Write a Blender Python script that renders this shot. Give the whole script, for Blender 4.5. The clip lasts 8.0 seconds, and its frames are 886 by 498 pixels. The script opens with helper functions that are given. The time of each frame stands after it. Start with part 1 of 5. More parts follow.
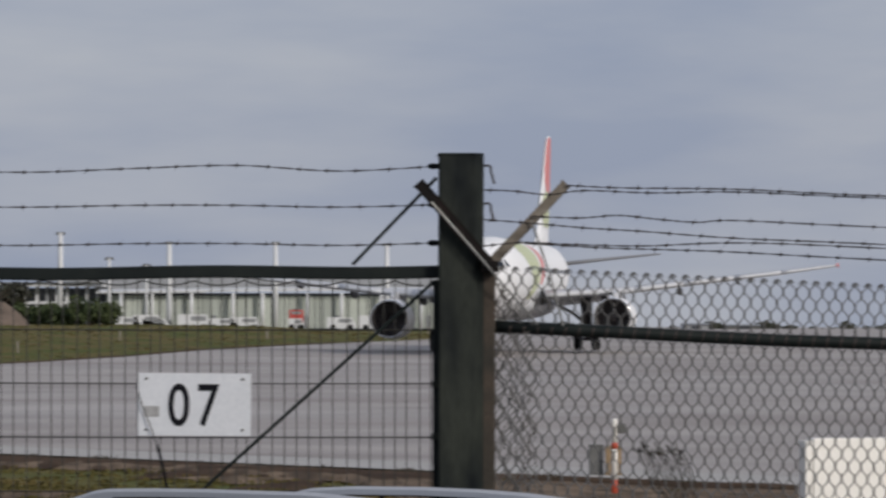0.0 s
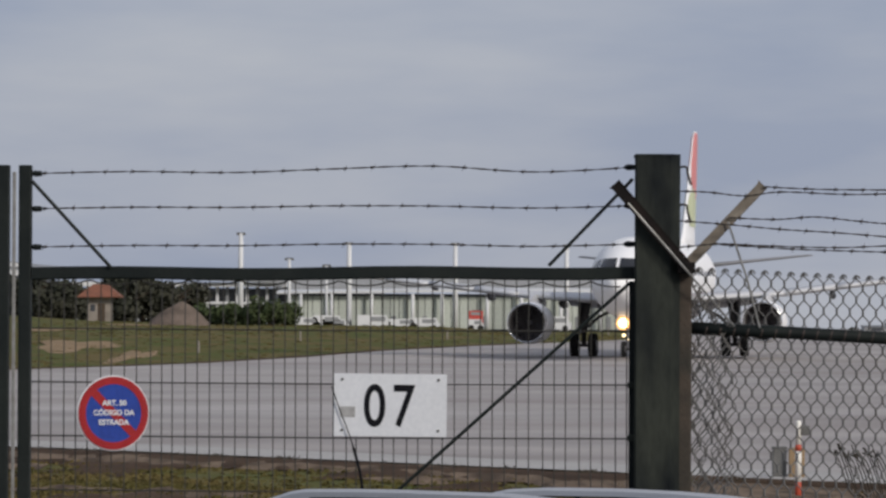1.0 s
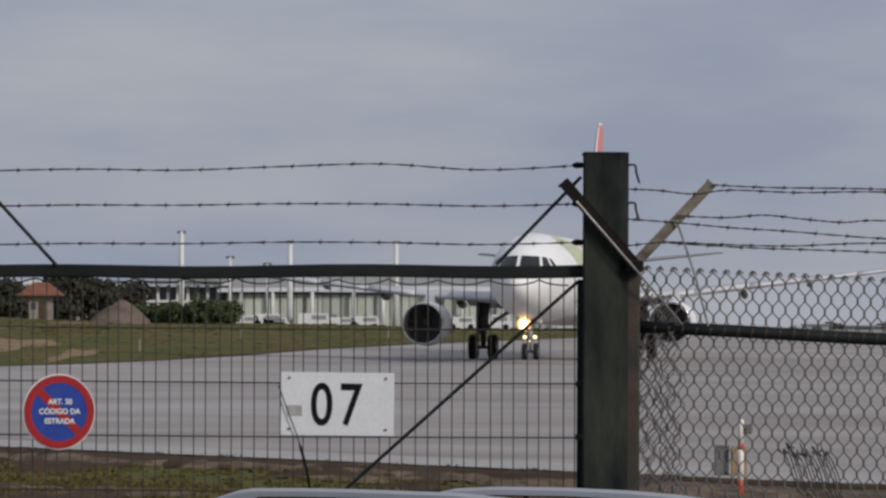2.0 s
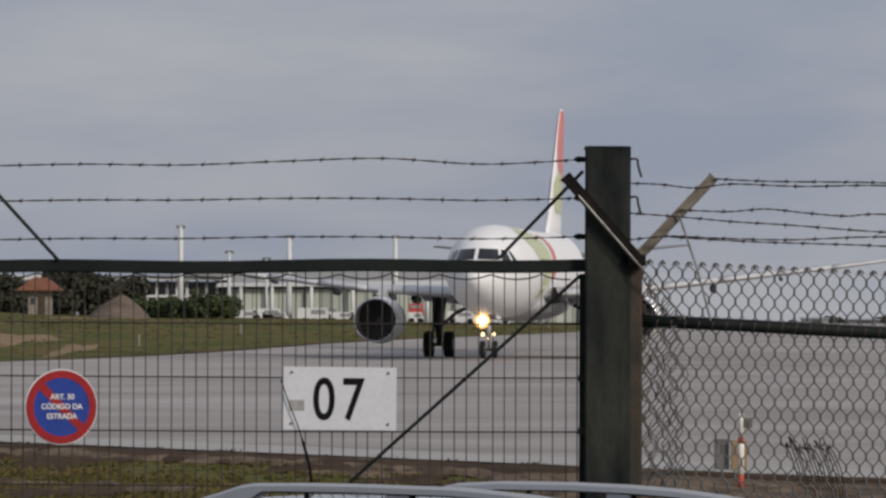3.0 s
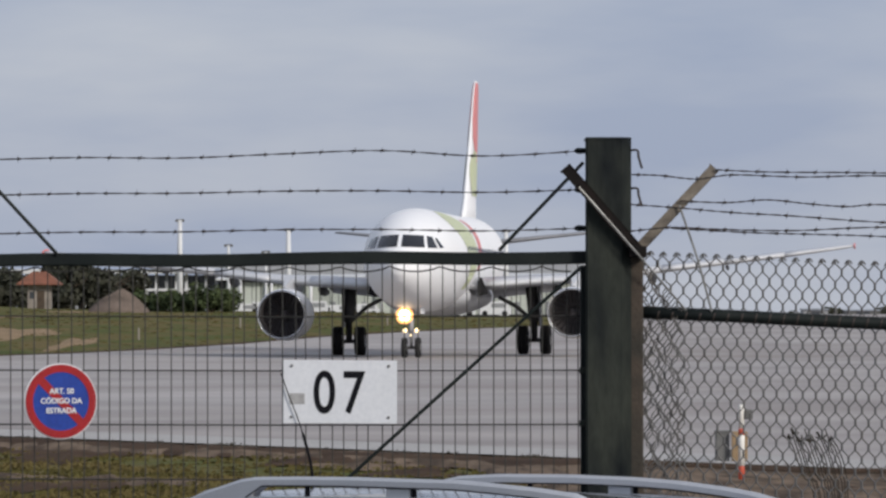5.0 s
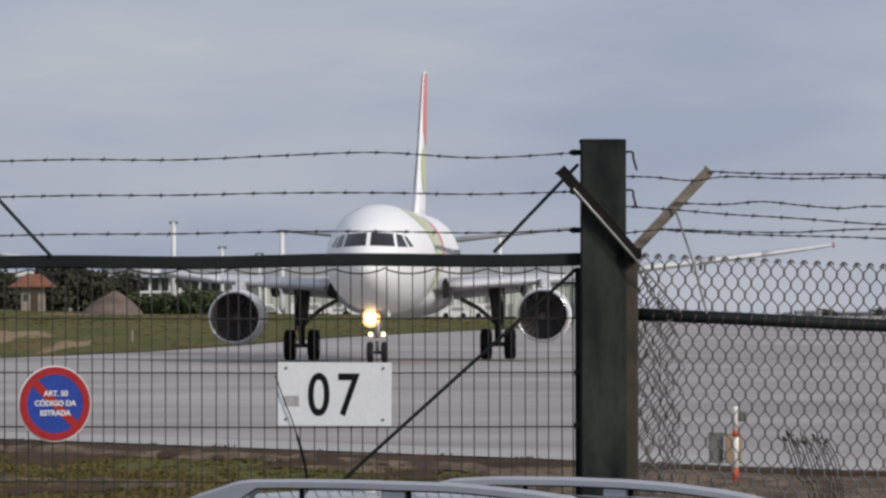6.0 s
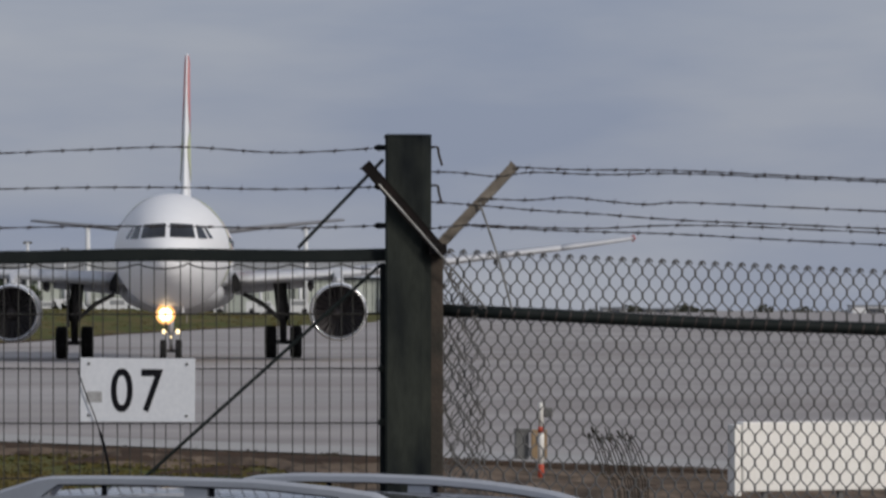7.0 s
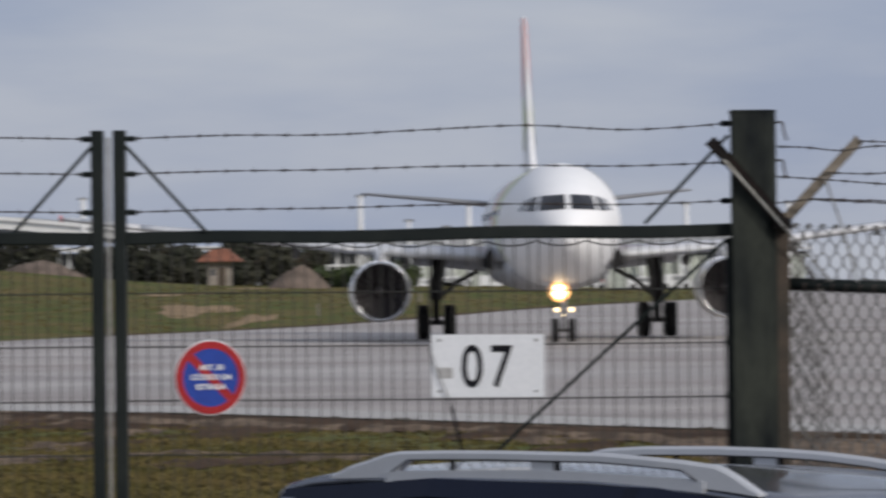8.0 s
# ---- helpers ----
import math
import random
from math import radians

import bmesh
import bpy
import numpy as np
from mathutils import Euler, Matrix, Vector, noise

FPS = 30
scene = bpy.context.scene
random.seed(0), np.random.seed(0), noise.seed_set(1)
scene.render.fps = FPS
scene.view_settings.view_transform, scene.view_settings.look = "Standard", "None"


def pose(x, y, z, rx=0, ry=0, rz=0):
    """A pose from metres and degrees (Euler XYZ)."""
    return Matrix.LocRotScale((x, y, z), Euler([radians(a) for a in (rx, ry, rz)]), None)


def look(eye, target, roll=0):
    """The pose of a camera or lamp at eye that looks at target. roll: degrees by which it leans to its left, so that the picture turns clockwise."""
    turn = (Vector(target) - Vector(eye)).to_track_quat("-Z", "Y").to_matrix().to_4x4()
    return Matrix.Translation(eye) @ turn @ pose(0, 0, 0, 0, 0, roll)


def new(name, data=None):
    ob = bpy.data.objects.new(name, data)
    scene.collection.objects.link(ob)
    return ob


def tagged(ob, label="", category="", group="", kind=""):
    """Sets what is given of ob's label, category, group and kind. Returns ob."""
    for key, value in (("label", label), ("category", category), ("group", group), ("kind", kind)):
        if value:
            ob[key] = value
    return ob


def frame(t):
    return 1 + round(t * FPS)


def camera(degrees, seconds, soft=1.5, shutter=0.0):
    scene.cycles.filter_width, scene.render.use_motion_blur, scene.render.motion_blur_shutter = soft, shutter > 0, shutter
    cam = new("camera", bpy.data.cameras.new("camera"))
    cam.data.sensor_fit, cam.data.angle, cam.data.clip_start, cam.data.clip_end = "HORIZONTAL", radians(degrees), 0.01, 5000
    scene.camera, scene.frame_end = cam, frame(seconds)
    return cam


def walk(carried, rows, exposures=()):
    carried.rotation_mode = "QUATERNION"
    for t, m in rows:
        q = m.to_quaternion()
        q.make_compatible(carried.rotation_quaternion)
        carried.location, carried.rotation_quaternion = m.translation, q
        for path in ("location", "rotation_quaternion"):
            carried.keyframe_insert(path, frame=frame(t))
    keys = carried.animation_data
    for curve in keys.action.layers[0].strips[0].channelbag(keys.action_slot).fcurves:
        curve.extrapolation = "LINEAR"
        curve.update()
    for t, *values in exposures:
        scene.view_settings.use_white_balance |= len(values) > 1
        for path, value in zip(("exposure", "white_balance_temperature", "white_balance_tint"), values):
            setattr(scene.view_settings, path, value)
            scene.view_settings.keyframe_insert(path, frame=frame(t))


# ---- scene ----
# the camera's way: seconds, shift sideways and forward, then pan, tilt and lean in degrees
EYE = 2.1
PATH = [
    (0.0, 0.102, -0.115, 1.3325, 0.8453, 0.109),
    (0.1, 0.094, -0.099, 0.9664, 0.8497, 0.121),
    (0.2, 0.086, -0.082, 0.5975, 0.8540, 0.131),
    (0.3, 0.078, -0.066, 0.2162, 0.8519, 0.142),
    (0.4, 0.070, -0.050, -0.0966, 0.8560, 0.153),
    (0.5, 0.062, -0.034, -0.3819, 0.8559, 0.163),
    (0.6, 0.057, -0.047, -0.5657, 0.8527, 0.185),
    (0.7, 0.053, -0.059, -0.6912, 0.8514, 0.206),
    (0.8, 0.049, -0.072, -0.7357, 0.8504, 0.228),
    (1.0, 0.040, -0.097, -0.6444, 0.8498, 0.270),
    (1.2, 0.034, -0.073, -0.2884, 0.8501, 0.303),
    (1.5, 0.025, -0.037, -0.0308, 0.8488, 0.353),
    (3.0, 0.003, -0.011, 0.0199, 0.7745, 0.198),
    (3.5, -0.001, -0.030, 0.0134, 0.7372, 0.184),
    (4.0, 0.000, -0.023, 0.0061, 0.7152, 0.127),
    (4.5, -0.000, 0.015, 0.0005, 0.6910, -0.011),
    (6.0, -0.004, 0.085, 0.0994, 0.7148, -0.062),
    (6.2, -0.006, 0.085, 0.3505, 0.8006, -0.072),
    (6.4, -0.009, 0.084, 0.7180, 0.9798, -0.084),
    (6.5, -0.010, 0.084, 0.9387, 1.1040, -0.089),
    (6.6, -0.007, 0.102, 1.2115, 1.2103, -0.062),
    (6.7, -0.004, 0.120, 1.4839, 1.3545, -0.034),
    (6.8, -0.002, 0.138, 1.7643, 1.2533, -0.007),
    (6.9, 0.001, 0.155, 2.0789, 0.9024, 0.021),
    (7.0, 0.004, 0.173, 2.2332, 0.6680, 0.048),
    (7.1, 0.016, 0.200, 2.2470, 0.4700, -0.003),
    (7.2, 0.028, 0.215, 2.1400, 0.3525, -0.054),
    (7.3, 0.040, 0.205, 1.9230, 0.3020, -0.106),
    (7.4, 0.052, 0.125, 1.6210, 0.3055, -0.157),
    (7.5, 0.064, 0.024, 1.2122, 0.3327, -0.209),
    (7.6, 0.077, 0.010, 0.6950, 0.3440, -0.280),
    (7.7, 0.091, 0.000, 0.0940, 0.3660, -0.350),
    (7.8, 0.104, -0.010, -0.6120, 0.3800, -0.420),
    (7.9, 0.117, -0.020, -1.2750, 0.3990, -0.490),
    (8.0, 0.130, -0.030, -1.9720, 0.4150, -0.560),
]
EXPO = [(0, 0.03, 6500, 11.5), (0.5, 0.05, 6500, 11.5), (1, 0.10, 6550, 11.5), (1.5, 0.02, 6550, 11.5), (2.8, -0.08, 6750, 11.5), (3.0, -0.06, 6800, 11.5), (3.5, 0.42, 6650, 11.5), (4.0, 0.42, 6450, 11), (4.5, 0.35, 6400, 11), (6.0, 0.22, 6500, 11.5), (6.5, 0.1, 6450, 11.5), (7, -0.18, 6400, 11.5), (7.2, 0.10, 6270, 10.5), (7.5, 0.47, 6250, 9), (8, 0.2, 6450, 11.5)]


def aim(x, y, pan, tilt, lean):
    a, b = radians(pan), radians(tilt)
    way = Vector((math.sin(a) * math.cos(b), math.cos(a) * math.cos(b), math.sin(b)))
    eye = Vector((x, y, EYE))
    return look(eye, eye + way * 20, lean)


cam = camera(9.742, 8.0, soft=2.6, shutter=0.28)
walk(cam, [(t, aim(*row)) for t, *row in PATH], exposures=EXPO)

# ---------------------------------------------------------------- light
SUN_AZ, SUN_EL = 140.0, 26.0   # degrees clockwise from the view's forward axis
world = bpy.data.worlds.new("overcast_sky")
scene.world = world
world.use_nodes = True
wn, wl = world.node_tree.nodes, world.node_tree.links
wn.clear()
w_out = wn.new("ShaderNodeOutputWorld")
w_bg = wn.new("ShaderNodeBackground")
w_sky = wn.new("ShaderNodeTexSky")
w_sky.sky_type = "NISHITA"
w_sky.sun_disc = False
w_sky.sun_elevation, w_sky.sun_rotation = radians(SUN_EL), radians(SUN_AZ)
w_sky.air_density, w_sky.dust_density = 1.0, 2.0
w_tc = wn.new("ShaderNodeTexCoord")
w_map = wn.new("ShaderNodeMapping")
w_map.inputs["Scale"].default_value = (5, 5, 22)
w_map.inputs["Rotation"].default_value = (0, radians(4), 0)
w_noise = wn.new("ShaderNodeTexNoise")
w_noise.inputs["Scale"].default_value = 1.6
w_noise.inputs["Detail"].default_value = 5
w_noise.inputs["Roughness"].default_value = 0.5
w_ramp = wn.new("ShaderNodeValToRGB")
w_ramp.color_ramp.elements[0].position, w_ramp.color_ramp.elements[0].color = 0.35, (3.35, 3.9, 5.2, 1)
w_ramp.color_ramp.elements[1].position, w_ramp.color_ramp.elements[1].color = 0.64, (5.05, 5.35, 6.0, 1)
w_mix = wn.new("ShaderNodeMixRGB")
w_mix.inputs[0].default_value = 0.88
w_bg.inputs["Strength"].default_value = 0.085
wl.new(w_tc.outputs["Generated"], w_map.inputs["Vector"])
wl.new(w_map.outputs[0], w_noise.inputs["Vector"])
wl.new(w_noise.outputs["Fac"], w_ramp.inputs[0])
wl.new(w_sky.outputs[0], w_mix.inputs[1])
wl.new(w_ramp.outputs[0], w_mix.inputs[2])
wl.new(w_mix.outputs[0], w_bg.inputs[0])
wl.new(w_bg.outputs[0], w_out.inputs[0])

sun_data = bpy.data.lights.new("sun", "SUN")
sun_data.energy, sun_data.angle, sun_data.color = 2.2, radians(12), (1.0, 0.94, 0.85)
sun = new("sun", sun_data)
_a, _e = radians(SUN_AZ), radians(SUN_EL)
sun.matrix_world = look((40 * math.sin(_a) * math.cos(_e), 40 * math.cos(_a) * math.cos(_e), 40 * math.sin(_e)), (0, 0, 0))

# ---------------------------------------------------------------- materials


def material(name, colour, rough=0.6, metal=0.0, other=None, scale=6.0, fine=60.0, amount=0.5, bump=0.15, spread=0.0, coords="Object", stretch=(1, 1, 1), emit=0.0, depth=0.02, spec=0.5, streak=None):
    """A two-scale procedural surface: broad patches and stains, fine grain, relief."""
    m = bpy.data.materials.new(name)
    m.use_nodes = True
    n, l = m.node_tree.nodes, m.node_tree.links
    b = n["Principled BSDF"]
    b.inputs["Roughness"].default_value, b.inputs["Metallic"].default_value = rough, metal
    b.inputs["Specular IOR Level"].default_value = spec
    if emit:
        b.inputs["Base Color"].default_value = (*colour, 1)
        b.inputs["Emission Color"].default_value = (*colour, 1)
        b.inputs["Emission Strength"].default_value = emit
        return m
    other = other or tuple(c * 0.72 for c in colour)
    tc, mp = n.new("ShaderNodeTexCoord"), n.new("ShaderNodeMapping")
    mp.inputs["Scale"].default_value = stretch
    big, small = n.new("ShaderNodeTexNoise"), n.new("ShaderNodeTexNoise")
    big.inputs["Scale"].default_value, big.inputs["Detail"].default_value = scale, 5
    small.inputs["Scale"].default_value, small.inputs["Detail"].default_value = fine, 3
    ramp = n.new("ShaderNodeValToRGB")
    ramp.color_ramp.elements[0].position, ramp.color_ramp.elements[1].position = 0.35, 0.65
    ramp.color_ramp.elements[0].color, ramp.color_ramp.elements[1].color = (0, 0, 0, 1), (1, 1, 1, 1)
    mix = n.new("ShaderNodeMixRGB")
    mix.inputs[1].default_value, mix.inputs[2].default_value = (*colour, 1), (*other, 1)
    mul = n.new("ShaderNodeMath")
    mul.operation, mul.inputs[1].default_value = "MULTIPLY", amount
    grain = n.new("ShaderNodeMixRGB")
    grain.blend_type, grain.inputs[0].default_value = "OVERLAY", 0.25 * amount + 0.1
    l.new(tc.outputs[coords], mp.inputs[0])
    for t in (big, small):
        l.new(mp.outputs[0], t.inputs["Vector"])
    l.new(big.outputs["Fac"], ramp.inputs[0])
    l.new(ramp.outputs[0], mul.inputs[0])
    l.new(mul.outputs[0], mix.inputs[0])
    l.new(mix.outputs[0], grain.inputs[1])
    l.new(small.outputs["Fac"], grain.inputs[2])
    last = grain.outputs[0]
    if spread:
        info, hsv, rng = n.new("ShaderNodeObjectInfo"), n.new("ShaderNodeHueSaturation"), n.new("ShaderNodeMapRange")
        rng.inputs[3].default_value, rng.inputs[4].default_value = 1 - spread, 1 + spread
        l.new(info.outputs["Random"], rng.inputs[0])
        l.new(rng.outputs[0], hsv.inputs["Value"])
        l.new(last, hsv.inputs["Color"])
        last = hsv.outputs[0]
    if streak:
        # long worn bands: how they are stretched, and how strongly they show
        lay, band, rng, mulc = n.new("ShaderNodeMapping"), n.new("ShaderNodeTexNoise"), n.new("ShaderNodeMapRange"), n.new("ShaderNodeMixRGB")
        lay.inputs["Scale"].default_value = streak[0]
        band.inputs["Scale"].default_value, band.inputs["Detail"].default_value = 1.0, 4
        rng.inputs[1].default_value, rng.inputs[2].default_value = 0.3, 0.7
        rng.inputs[3].default_value, rng.inputs[4].default_value = 1 - streak[1], 1.0
        mulc.blend_type, mulc.inputs[0].default_value = "MULTIPLY", 1.0
        l.new(tc.outputs[coords], lay.inputs[0])
        l.new(lay.outputs[0], band.inputs["Vector"])
        l.new(band.outputs["Fac"], rng.inputs[0])
        l.new(last, mulc.inputs[1])
        l.new(rng.outputs[0], mulc.inputs[2])
        last = mulc.outputs[0]
    l.new(last, b.inputs["Base Color"])
    if bump:
        bp = n.new("ShaderNodeBump")
        bp.inputs["Strength"].default_value, bp.inputs["Distance"].default_value = bump, depth
        l.new(small.outputs["Fac"], bp.inputs["Height"])
        l.new(bp.outputs[0], b.inputs["Normal"])
    return m


